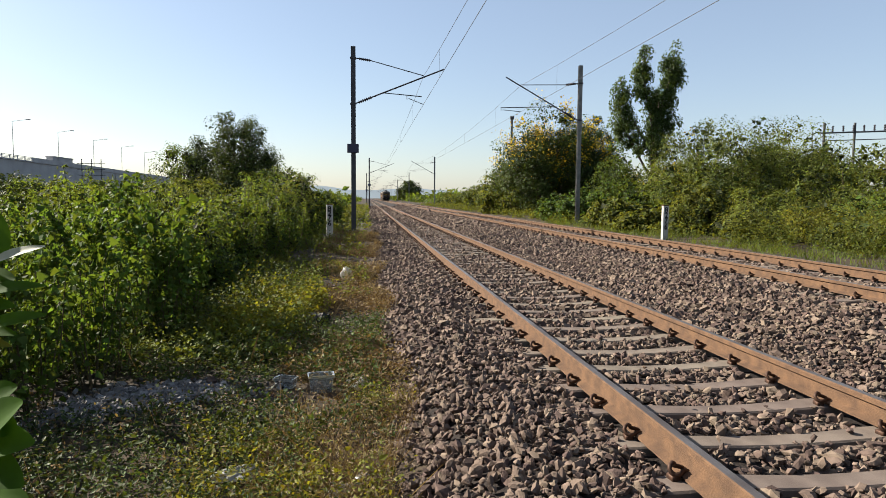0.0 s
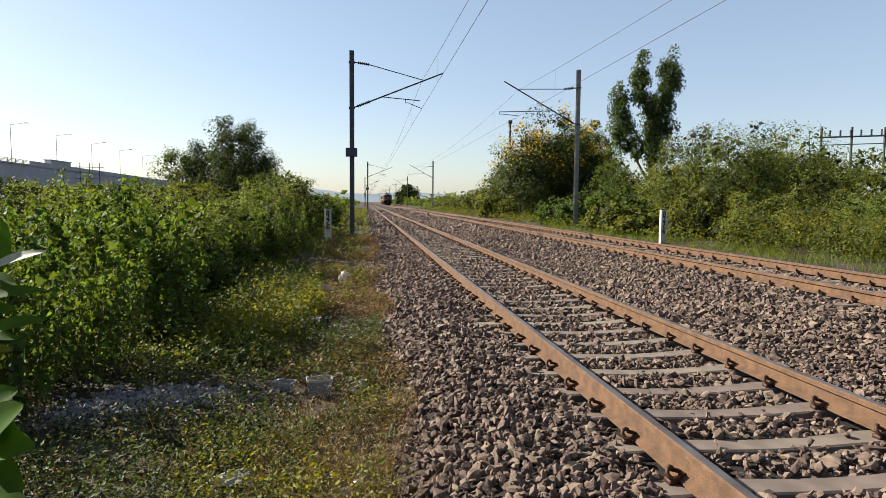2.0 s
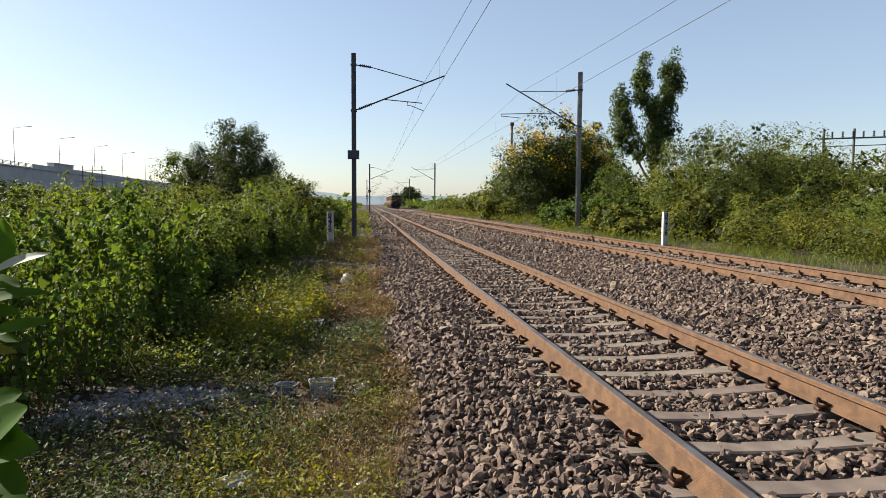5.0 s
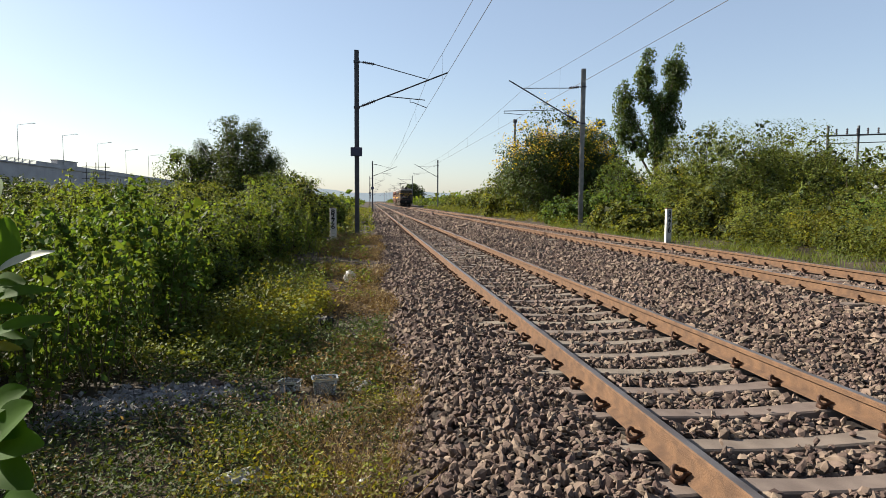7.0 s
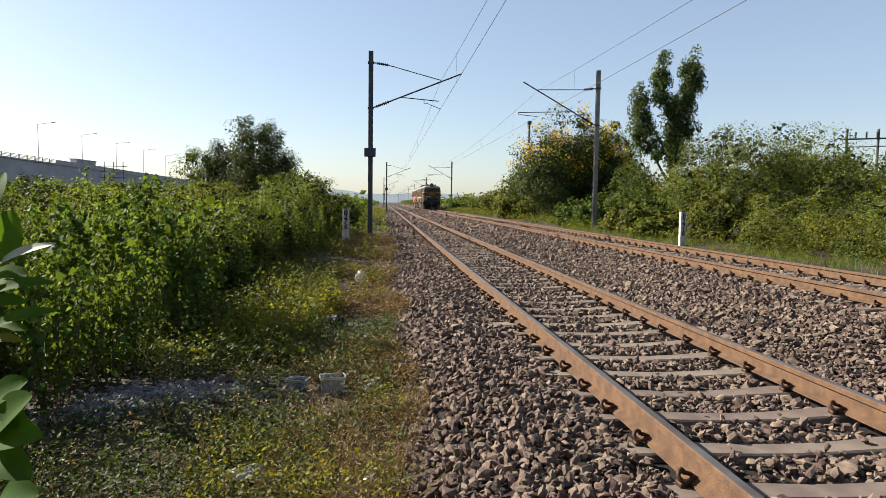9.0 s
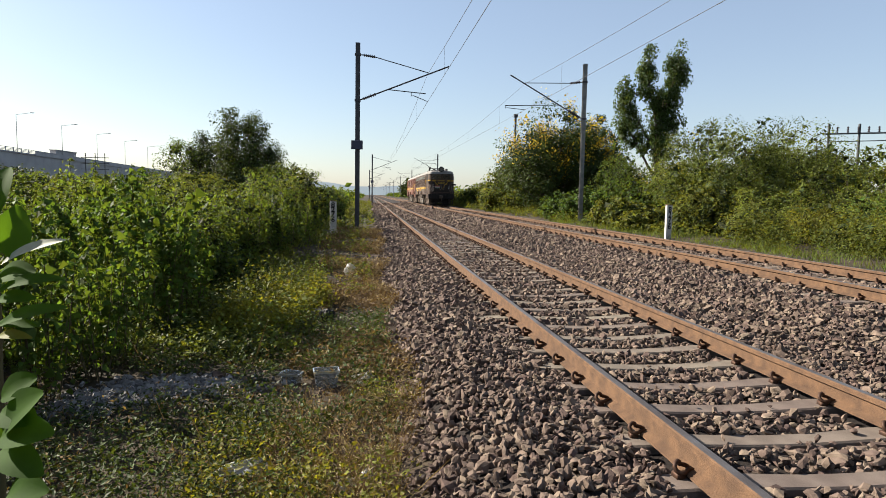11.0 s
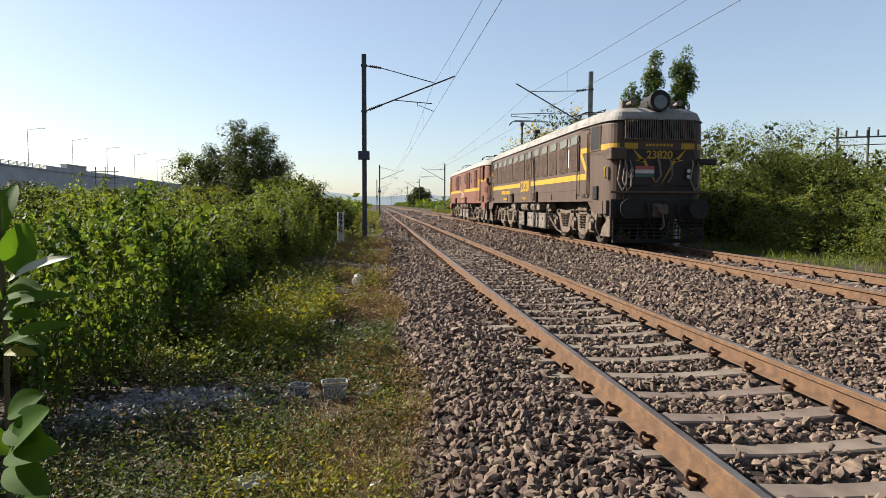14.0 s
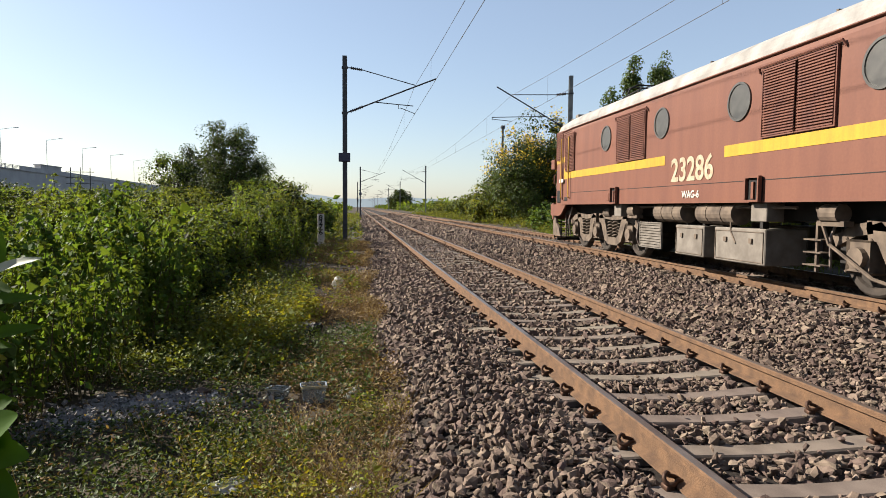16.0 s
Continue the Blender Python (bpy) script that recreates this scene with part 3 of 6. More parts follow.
def herb(name, loc, h, stems, leaves, leaf, aspect, material, label, spread=.3, category="plant", group=""):
    """Upright stems with large leaves along them."""
    t = empty(name, loc, label, category, group)
    bm = bmesh.new()
    P, O = [], []
    for s in range(stems):
        a = rng.uniform(0, 6.28)
        foot = np.array([math.cos(a), math.sin(a), 0]) * rng.uniform(0, spread * .6)
        top = foot * 1.2 + np.array([math.cos(a) * spread, math.sin(a) * spread, 0]) * rng.uniform(.2, 1.2) + (0, 0, h * rng.uniform(.7, 1.05))
        mid = (foot + top) / 2 + np.append(rng.normal(0, .06, 2), 0)
        tube(bm, [foot - (0, 0, .1), mid, top], .012, 5, .004, False)
        u = rng.random(leaves) ** .48
        p = np.where(u[:, None] < .5, foot + (mid - foot) * u[:, None] * 2, mid + (top - mid) * (u[:, None] * 2 - 1))
        o = unit(rng.normal(size=(leaves, 3)) * (1, 1, .35))
        P.append(p + o * rng.uniform(.02, .16, (leaves, 1)) * (1.25 - u[:, None] * .7))
        O.append(o)
    part("stalk", bm, M_STEM, t)
    foliage("foliage", np.concatenate(P), leaf, aspect, material, t, .6, .45, np.concatenate(O), "", leaf > .07)
    return t


def on_ground(x, y, dz=0.0):
    return (x, y, float(ground_z(x, y)) + dz)


# thicket on the left: broad-leaved weeds taller than a man, in front of shrubs
kinds = [herb("weed_plant", (0, 0, -50), 2.05, 9, 98, .081, .9, M_BROAD, "tall broad-leaved green weed beside the track", .42, group="tall weeds") for _ in range(5)]
kinds2 = [herb("weed_plant", (0, 0, -50), 1.6, 9, 105, .066, .6, M_SHRUB, "bushy small-leaved green weed beside the track", .45, group="tall weeds") for _ in range(4)]


def thicket_edge(y):
    return -2.35 - .75 * math.exp(-((y - 13) / 4) ** 2) - 1.1 * math.exp(-((y - 4.5) / 1.6) ** 2) + min(.55, .12 * max(0, y - 13))


spots = []
y = 5.2
while y < 23:
    x = thicket_edge(y) - rng.uniform(0, .25)
    while x > -5.6 - y * .34:
        spots.append((x + rng.normal(0, .12), y + rng.normal(0, .15)))
        x -= .7 if x > thicket_edge(y) - 2.2 else 1.1
    y += .75
# unseen weeds left of the view, added to cast shade on the verge
y = .8
while y < 5.4:
    x = -.6 * y - 1.15 - rng.uniform(0, .3)
    while x > -6.5:
        spots.append((x + rng.normal(0, .12), y + rng.normal(0, .15)))
        x -= .7
    y += .75
for i, (x, y) in enumerate(spots):
    broad = x < -2.0 - (y - 6) * .16 and y < 14 and rng.random() < .9
    src = (kinds if broad else kinds2)
    edge = thicket_edge(y) - x if y > 5.3 else 2.0
    swell = .86 + .2 * math.sin(x * 1.3 + 2.2 * math.sin(y * .6)) + .14 * math.sin(y * 1.9 + x)
    s = rng.uniform(.72, 1.12) * swell * ((.8 + .2 * max(0, edge) if y < 9 else .6 + .4 * max(0, edge)) if edge < 1.0 else 1.0) * (.84 + .01 * y if broad else .95 + .014 * y)
    # the unseen ones are scaled up so that their shade reaches further
    if y < 5.4 and x < -.72 * y - 1.2:
        s *= 1.45
    if s < .3 or (y > 12 and x > -5.5 and rng.random() < .75):
        continue
    o = src[i % len(src)]
    m = pose(*on_ground(x, y), rng.normal(0, 4), rng.normal(0, 4), rng.uniform(0, 360))
    c = copy_thing(o, m)
    c.scale = (s, s, s)
for o in kinds + kinds2:
    for ch in list(o.children):
        bpy.data.objects.remove(ch)
    bpy.data.objects.remove(o)

for x, y, r, h, m_ in ((-3.35, 12.2, 1.0, 1.75, M_SHRUB), (-3.3, 14.6, 1.15, 2.0, M_SHRUB), (-3.2, 17.2, 1.2, 2.2, M_SHRUB), (-3.15, 20.0, 1.25, 2.45, M_SHRUB), (-2.95, 23.0, 1.2, 2.7, M_BUSH), (-4.9, 13.4, 1.3, 2.25, M_FRESH), (-5.1, 16.4, 1.4, 2.4, M_SHRUB), (-5.2, 19.6, 1.5, 2.7, M_BUSH), (-6.8, 15.2, 1.3, 2.3, M_SHRUB), (-7.2, 18.4, 1.5, 2.5, M_SHRUB)):
    shrub("bush", on_ground(x, y), r, r, h, 52, 230, .064, .55, m_, "dense leafy green bush at the edge of the thicket", cr=.4, spiky=16, group="bushes", low=.45)
shrub("bush", on_ground(-3.7, 27.5), 2.3, 2.2, 3.35, 170, 90, .09, .5, M_SHRUB, "dense green bush beside the mast", cr=.34, spiky=24, group="bushes")
shrub("bush", on_ground(-6.4, 24), 2.4, 2.4, 2.5, 110, 90, .09, .5, M_SHRUB, "dense green bush in the thicket", cr=.36, spiky=16, group="bushes")
shrub("bush", on_ground(-9.5, 21), 2.4, 2.4, 2.1, 100, 80, .1, .5, M_OLIVE, "olive green bush in the thicket", cr=.36, spiky=12, group="bushes")
shrub("bush", on_ground(-3.1, 34), 2.0, 2.6, 2.1, 90, 80, .1, .5, M_SHRUB, "green bush beside the line", cr=.36, spiky=8, group="bushes")
shrub("bush", on_ground(-13, 27), 3.2, 3.0, 2.6, 110, 80, .11, .5, M_SHRUB, "green bush behind the tall weeds", cr=.42, spiky=12, group="bushes")
shrub("bush", on_ground(-13.5, 20), 2.6, 2.6, 2.4, 110, 80, .11, .6, M_SHRUB, "green bush behind the tall weeds", cr=.4, spiky=12, group="bushes")
shrub("acacia_tree", on_ground(-9.0, 45), 3.5, 3.2, 7.6, 230, 210, .1, .42, M_DARKLEAF, "feathery dark green thorn tree behind the thicket", "tree", cr=.66, trunk=.2, lift=1.6, low=.0, spiky=70, group="trees")
shrub("acacia_tree", on_ground(-12.3, 45), 2.3, 2.4, 5.3, 110, 190, .1, .42, M_SHRUB, "feathery green thorn tree beside a taller one", "tree", cr=.58, trunk=.15, lift=1.0, low=.0, spiky=40, group="trees")
for x, y, r, h in ((-16, 50, 4, 3.4), (-21, 52, 4.5, 3.3), (-26, 46, 4, 3.4), (-7, 52, 3, 3.6), (-3.8, 44, 2.2, 2.0), (-4.5, 56, 2.6, 2.3), (-6, 70, 4, 2.6), (-10, 88, 5, 3.2), (-30, 60, 5, 4)):
    shrub("bush", on_ground(x, y), r, r * .9, h, 90, 70, .16, .5, M_SHRUB if x % 2 else M_DARKLEAF, "green scrub bush beyond the thicket", cr=.55, spiky=8, group="bushes")

# right of the line
shrub("bush", on_ground(14.3, 24), 3.0, 2.9, 5.1, 120, 420, .082, .45, M_BUSH, "large dense green bush beside the far track", cr=.72, spiky=40, group="bushes", low=.4)
shrub("bush", on_ground(17.6, 24.5), 2.8, 2.8, 4.8, 110, 380, .082, .45, M_BUSH, "large dense green bush beside the far track", cr=.7, spiky=60, group="bushes", low=.4)
shrub("bush", on_ground(11.9, 21.6), 1.3, 1.5, 2.3, 100, 110, .08, .5, M_OLIVE, "olive bush beside the kilometre post", cr=.36, spiky=16, group="bushes", low=.45)
shrub("bush", on_ground(21.6, 21.5), 2.6, 2.6, 3.5, 130, 90, .11, .5, M_OLIVE, "olive green bush by the old telegraph posts", cr=.42, spiky=30, group="bushes", low=.4)
for x, y, r, h, m_, lab in ((13.6, 19.4, 1.5, 2.3, M_BUSH, "green creeper bush in front of a larger one"), (16.2, 19.8, 1.9, 2.7, M_BUSH, "green creeper bush in front of a larger one"), (11.7, 18.0, .9, 1.15, M_OLIVE, "sunlit olive bush on the verge"), (13.0, 16.6, 1.1, 1.25, M_WEED, "sunlit yellow-green bush on the verge"), (15.0, 16.6, 1.3, 1.6, M_FRESH, "sunlit fresh green bush on the verge"), (17.2, 16.2, 1.6, 1.9, M_OLIVE, "sunlit olive bush on the verge"), (14.2, 14.0, 1.2, 1.15, M_FRESH, "sunlit fresh green bush on the verge"), (16.2, 13.6, 1.5, 1.5, M_WEED, "sunlit yellow-green bush on the verge"), (12.2, 14.2, .9, .8, M_OLIVE, "sunlit olive bush on the verge")):
    shrub("bush", on_ground(x, y), r, r, h, 44, 190, .07, .5, m_, lab, cr=.42, spiky=16, group="bushes", low=.45)
shrub("flowering_tree", on_ground(13.3, 46), 4.5, 3.7, 8.2, 150, 330, .12, .5, M_DARKLEAF, "dark green cassia tree with clusters of yellow blossom", "tree", cr=.9, trunk=.16, lift=.7, flowers=6500, low=.3, spiky=40, group="trees")
shrub("tree", on_ground(17.5, 49.5), 3.1, 3.0, 8.8, 110, 260, .13, .5, M_DARKLEAF, "dark green tree behind a flowering one", "tree", cr=.85, trunk=.18, lift=.8, low=.2, spiky=30, group="trees")


def lobed_tree(loc, lobes, leaf, material, label):
    """A tall tree whose limbs each carry a column of hanging leaves, with sky between them."""
    t = empty("tall_tree", loc, label, "tree", "trees")
    part("trunk", tube(bmesh.new(), [(0, 0, -.3), (.1, 0, 2.0), (.2, .05, 4.0), (.3, 0, 6.0)], .17, 9, .1), M_BARK, t)
    P, O = [], []
    for cx_, cy_, cz_, rx_, rz_, n_ in lobes:
        limb = tube(bmesh.new(), [(.15, 0, max(1.5, cz_ - rz_ - 2.2)), (cx_ * .7, cy_ * .7, cz_ - rz_ * .8), (cx_, cy_, cz_), (cx_, cy_, cz_ + rz_ * .8)], .08, 6, .02)
        part("limb", limb, M_BARK, t)
        cen = unit(rng.normal(size=(n_, 3))) * rng.random((n_, 1)) ** .4 * (rx_, rx_, rz_) + (cx_, cy_, cz_)
        rad = rng.uniform(.2, .48, n_)
        per = 105
        puff = unit(rng.normal(size=(n_ * per, 3)))
        P.append(np.repeat(cen, per, 0) + puff * np.repeat(rad, per)[:, None] * (1, 1, 1.25) * rng.uniform(.4, 1.1, (n_ * per, 1)) ** .6)
        O.append(unit(puff + unit(np.repeat(cen - (cx_, cy_, cz_), per, 0)) * .5))
    foliage("foliage", np.concatenate(P), leaf, .62, material, t, .25, .9, np.concatenate(O))
    return t


lobed_tree(on_ground(17.6, 38), ((-.65, 0, 8.9, .5, 1.6, 40), (1.25, .1, 9.1, .6, 1.6, 48), (.4, 0, 7.0, .95, 1.1, 44), (.6, 0, 5.7, .95, 1.0, 34), (-2.0, 0, 7.3, .58, 1.3, 26), (-1.8, .1, 5.5, .8, 1.1, 28), (.0, 0, 4.6, 1.6, 1.2, 44)), .13, M_GLOSSY, "tall tree with glossy hanging leaves in several lobes")
shrub("bush", on_ground(15.2, 37), 1.9, 1.9, 3.9, 60, 170, .1, .5, M_SHRUB, "green bush between two trees", cr=.5, spiky=20, group="bushes", low=.4)
shrub("bush", on_ground(17.6, 36), 2.6, 2.2, 4.4, 130, 90, .12, .45, M_OLIVE, "olive bush at the foot of a tall tree", cr=.45, flowers=900, spiky=30, group="bushes", low=.3)
shrub("bush", on_ground(16.4, 41), 1.7, 1.7, 5.4, 50, 170, .1, .5, M_SHRUB, "green bush between two trees", cr=.5, spiky=16, group="bushes", low=.4)
shrub("bush", on_ground(19.9, 37), .9, .9, 6.3, 34, 80, .14, .3, M_OLIVE, "thin pale shrub with wispy shoots", cr=.4, flowers=300, spiky=40, group="bushes", low=.2)
for x, y, r, h, m_ in ((12.3, 33.5, 1.9, 2.3, M_BROAD), (13.8, 30, 2.1, 2.6, M_SHRUB), (11.6, 36.5, 1.6, 1.7, M_BROAD), (11.4, 28, 1.3, 1.5, M_OLIVE), (14.6, 28, 2.0, 3.0, M_SHRUB), (11.3, 24.8, 1.2, 1.1, M_OLIVE)):
    shrub("creeper_bush", on_ground(x, y), r, r, h, 100, 85, .11, .7, m_, "low green creeper mound beside the far track", cr=.32, group="creepers", low=.45)
for x, y, r, h in ((11.4, 54, 2.0, 4.0), (13.2, 52, 2.8, 4.6), (12.9, 57, 2.6, 3.6), (14.5, 64, 3.4, 4.4), (13.6, 72, 2.8, 3.2), (14.5, 82, 3.2, 3.3), (15, 95, 3.6, 2.6), (14.6, 108, 3.4, 2.3), (17, 60, 3.5, 5), (22, 32, 3, 4.2), (27, 38, 4, 6.0), (31, 30, 4, 3.6), (24, 28, 3, 4.2), (33, 42, 5, 6)):
    shrub("bush", on_ground(x, y), r, r, h, 90, 75, .17, .5, M_OLIVE if int(x * 10) % 3 == 0 else M_BUSH, "green scrub bush along the far side of the line", cr=.55, spiky=10, group="bushes", low=.35)
shrub("round_tree", on_ground(16.5, 250), 5, 5, 8.2, 110, 60, .5, .5, M_DARKLEAF, "round dark tree beside the distant line", "tree", cr=1.2, trunk=.3, lift=1.2, low=.1, group="trees")

# distant scrub, one mass on each side
for sx, lab in ((-1, "distant green scrub along the line"), (1, "distant green scrub along the line")):
    n = 260
    yy = rng.uniform(110, 620, n)
    xx = np.where(sx > 0, 14.5, -4.5) + sx * (rng.exponential(14, n) + yy * .004)
    hh = rng.uniform(1.4, 3.4, n) * (1 + .15 * (np.abs(xx) > 25))
    per = 90
    c = np.repeat(np.stack([xx, yy, ground_z(xx, yy)], -1), per, 0)
    d = unit(rng.normal(size=(n * per, 3)))
    d[:, 2] = np.abs(d[:, 2])
    c = c + d * np.repeat(hh, per)[:, None] * (1.3, 1.3, 1.0) * rng.uniform(.6, 1, (n * per, 1))
    o = foliage("far_scrub", c, .75, .6, M_SHRUB, None)
    tagged(o, lab, "scrub", kind="stuff")


# ---- ground cover ----
def patch_points(n, x0, x1, y0, y1, keep=None, lim=-.3):
    x, y = rng.uniform(x0, x1, n), rng.uniform(y0, y1, n)
    nz = np.sin(x * 2.1 + 1.3 * np.sin(y * 1.1)) + np.sin(y * 1.7 + x * .8 + 2) + rng.normal(0, .6, n)
    k = nz > lim
    if keep is not None:
        k &= keep(x, y)
    return x[k], y[k]


def blades(name, x, y, h, w, material, label, lean=.35):
    n = len(x)
    z = ground_z(x, y) - .01
    a = rng.uniform(0, 6.28, n)
    hh = h * rng.lognormal(0, .35, n)
    dx, dy = np.cos(a) * w, np.sin(a) * w
    lx, ly = rng.normal(0, lean, n) * hh, rng.normal(0, lean, n) * hh
    v = np.stack([np.stack([x - dx, y - dy, z], -1), np.stack([x + dx, y + dy, z], -1), np.stack([x + lx * .57 + dx * .8, y + ly * .57 + dy * .8, z + hh * .6], -1), np.stack([x + lx, y + ly, z + hh], -1)], 1).reshape(-1, 3)
    o = mesh_np(name, v, np.arange(n * 4).reshape(n, 4), material)
    return tagged(o, label, "grass", kind="stuff")


def weeds(name, x, y, h, per, leaf, material, label, aspect=.5):
    n = len(x)
    z = ground_z(x, y)
    u = rng.random((n, per))
    hh = h * rng.lognormal(0, .35, n)
    off = rng.normal(0, .055, (n, per, 2)) * (.5 + u[..., None])
    p = np.stack([x[:, None] + off[..., 0], y[:, None] + off[..., 1], z[:, None] + .02 + u * hh[:, None]], -1).reshape(-1, 3)
    o = foliage(name, p, leaf, aspect, material, None, .8, .15)
    return tagged(o, label, "weeds", kind="stuff")


def verge(x, y):
    return (x < .42 + .16 * np.sin(y * 1.3) - .1)


def near_weeds(x, y):
    gap = (np.abs(x + 2.05) < .75) & (np.abs(y - 6.05) < .5) | (np.hypot(x + .5, (y - 6.0) * .6) < .28) | (np.hypot(x + .82, (y - 6.1) * .6) < .22) | (np.hypot(x + .86, y - 4.1) < .18)
    return verge(x, y) & ~gap & (x > -.62 * y + .2)


x, y = patch_points(900, -1.2, .35, 2.6, 5.9, near_weeds)
weeds("low_weeds", x, y, .2, 22, .03, M_WEED, "low yellow-green weeds on the verge", .6)
# the dark tree leaf on these near weeds paints in the thicket's shade
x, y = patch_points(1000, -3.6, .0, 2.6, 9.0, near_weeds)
weeds("low_weeds", x, y, .17, 16, .032, M_DARKLEAF, "low weeds with shade put into their dark green", .6)
x, y = patch_points(2400, -4.6, -.9, 7.0, 13.0, verge, -5)
weeds("low_weeds", x, y, .28, 16, .05, M_BUSH, "dark green weeds at the foot of the thicket", .6)
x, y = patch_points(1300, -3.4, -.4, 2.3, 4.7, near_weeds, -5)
weeds("low_weeds", x, y, .19, 15, .03, M_DARKLEAF, "tangled weeds coloured dark green to deepen the shade", .5)
x, y = patch_points(600, -3.4, .4, 2.6, 6.8, near_weeds, -5)
weeds("dead_weeds", x, y, .2, 11, .035, M_DRY, "brown dead weeds on the verge", .35)
x, y = patch_points(1500, -2.1, -.7, 8.2, 11.0, verge)
weeds("low_weeds", x, y, .3, 18, .05, M_WEED, "yellow-green weeds on the verge", .6)
# dark leaf again, to deepen the verge's shade by colour
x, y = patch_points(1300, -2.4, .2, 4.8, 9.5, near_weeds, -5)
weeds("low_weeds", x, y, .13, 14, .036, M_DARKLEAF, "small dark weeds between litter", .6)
x, y = patch_points(6200, -1.4, .45, 6.3, 26, verge)
weeds("dead_weeds", x, y, .11, 12, .05, M_DRY, "brown dead weeds and leaf litter on the verge", .4)
x, y = patch_points(1200, -3, .0, 11.5, 26, verge)
weeds("low_weeds", x, y, .17, 14, .06, M_OLIVE, "sparse olive weeds on the verge", .6)
x, y = patch_points(6500, -.75, .55, 2.4, 5.8, verge, -1.5)
blades("dry_grass", x, y, .15, .0019, M_DRY, "dry seeding grass on the verge", .45)
w_ = rng.random(len(x)) < .22
weeds("seed_heads", x[w_], y[w_], .2, 6, .026, M_SEED, "pale seed heads on dry grass", .3)
x, y = patch_points(6000, -1.3, .45, 8, 28, verge)
blades("dry_grass", x, y, .13, .006, M_DRY, "dry grass on the verge", .5)
x, y = patch_points(3800, -2.6, -.5, 14, 40, verge)
blades("grass", x, y, .2, .008, M_GRASS, "green grass on the verge", .4)
x, y = patch_points(8000, 9.55, 11.4, 8, 34)
blades("grass", x, y, .17, .007, M_GRASS, "sunlit grass beside the far track", .4)
x, y = patch_points(4600, 9.9, 20, 9, 17, lambda a, b: a > 10.3)
weeds("low_weeds", x, y, .75, 18, .055, M_OLIVE, "tall yellow-green weeds beside the far track", .6)
x, y = patch_points(4000, 10.0, 13.5, 17, 120)
weeds("low_weeds", x, y, .4, 12, .12, M_OLIVE, "olive weeds beside the far track", .6)
x, y = patch_points(2500, -4.5, .1, 26, 120)
weeds("low_weeds", x, y, .3, 12, .12, M_OLIVE, "olive weeds on the verge", .6)

# thin dead stalks that stand up from the low weeds
x, y = patch_points(420, -3.2, .2, 3.0, 7.0, near_weeds, -5)
blades("dead_stalks", x, y, .24, .0013, M_DRY, "thin dead brown stalks among the weeds", .25)

# ---- locomotives ----
M_BROWN = mat("chocolate_loco_paint", (.112, .074, .054), .62, 0, (.088, .058, .044), .8, .06, 25, .22, streak=True)
M_RED = mat("red_brown_loco_paint", (.205, .083, .052), .62, 0, (.168, .067, .045), .8, .06, 25, .22, streak=True)
M_GRILL = mat("dusty_brown_louvre", (.125, .08, .058), .75, 0, (.095, .062, .046), 4)
M_GRILLR = mat("dusty_red_louvre", (.2, .078, .05), .7, 0, (.15, .06, .045), 4)
M_BAND = mat("yellow_band_paint", (.58, .345, .03), .6, 0, (.46, .27, .03), 2.0, .05, 40, .2, streak=True)
M_ROOF = mat("grey_roof_paint", (.4, .385, .36), .8, 0, (.24, .225, .205), 2.5, .1, 30, .25)
M_ROOFW = mat("white_roof_paint", (.42, .405, .38), .8, 0, (.28, .265, .245), 2.5, .1, 30, .25)
M_GRIME = mat("dusty_bogie_steel", (.2, .152, .114), .88, 0, (.1, .077, .06), 5, .3, 40, .2)
M_DARK = mat("oily_black_steel", (.03, .027, .025), .7, 0, (.018, .016, .015), 5)
M_BOXG = mat("dusty_grey_box", (.25, .22, .188), .8, 0, (.16, .138, .115), 4)
M_GLASS = mat("dark_cab_glass", (.012, .014, .016), .12)
M_LENS = mat("lamp_glass", (.6, .6, .58), .15)
M_HOSE = mat("grey_rubber_hose", (.28, .23, .2), .7)
M_NUMB = mat("faded_cream_paint", (.56, .47, .34), .6, 0, (.4, .3, .2), 9)
M_FLAGR, M_FLAGW, M_FLAGG = mat("red_paint", (.5, .08, .05), .5), mat("cream_paint", (.7, .66, .6), .5), mat("deep_green_paint", (.03, .09, .07), .5)
M_SHADEGRIME = mat("shade_and_grime_brown", (.045, .034, .03), .6, 0, (.03, .024, .022), 3)
M_LAMP = mat("dark_lamp_glass", (.12, .12, .12), .1)
M_TREAD = mat("grimy_wheel_steel", (.08, .064, .052), .8, .1, (.045, .037, .031), 6)


def plan_outline(L, n=7):
    """Half of the body's plan, from the middle of the front round to the middle of the rear, on the -x side."""
    h = L / 2
    pts = [(0, -h), (-.6, -h + .01), (-1.0, -h + .04)]
    for k in range(1, n + 1):
        a = math.pi / 2 * k / n
        pts.append((-1.0 - .4 * math.sin(a), -h + .04 + .5 * (1 - math.cos(a))))
    pts += [(-1.5, -h + 1.3), (-1.56, -h + 2.4), (-1.56, -4), (-1.56, 0)]
    return pts + [(x, -y) for x, y in pts[-2::-1]]


def ring(L, inset, z):
    half = plan_outline(L)
    full = half + [(-x, y) for x, y in half[-2:0:-1]]
    sx, sy = 1 - inset / 1.56, 1 - inset / (L / 2)
    return [(x * sx, y * sy, z) for x, y in full]


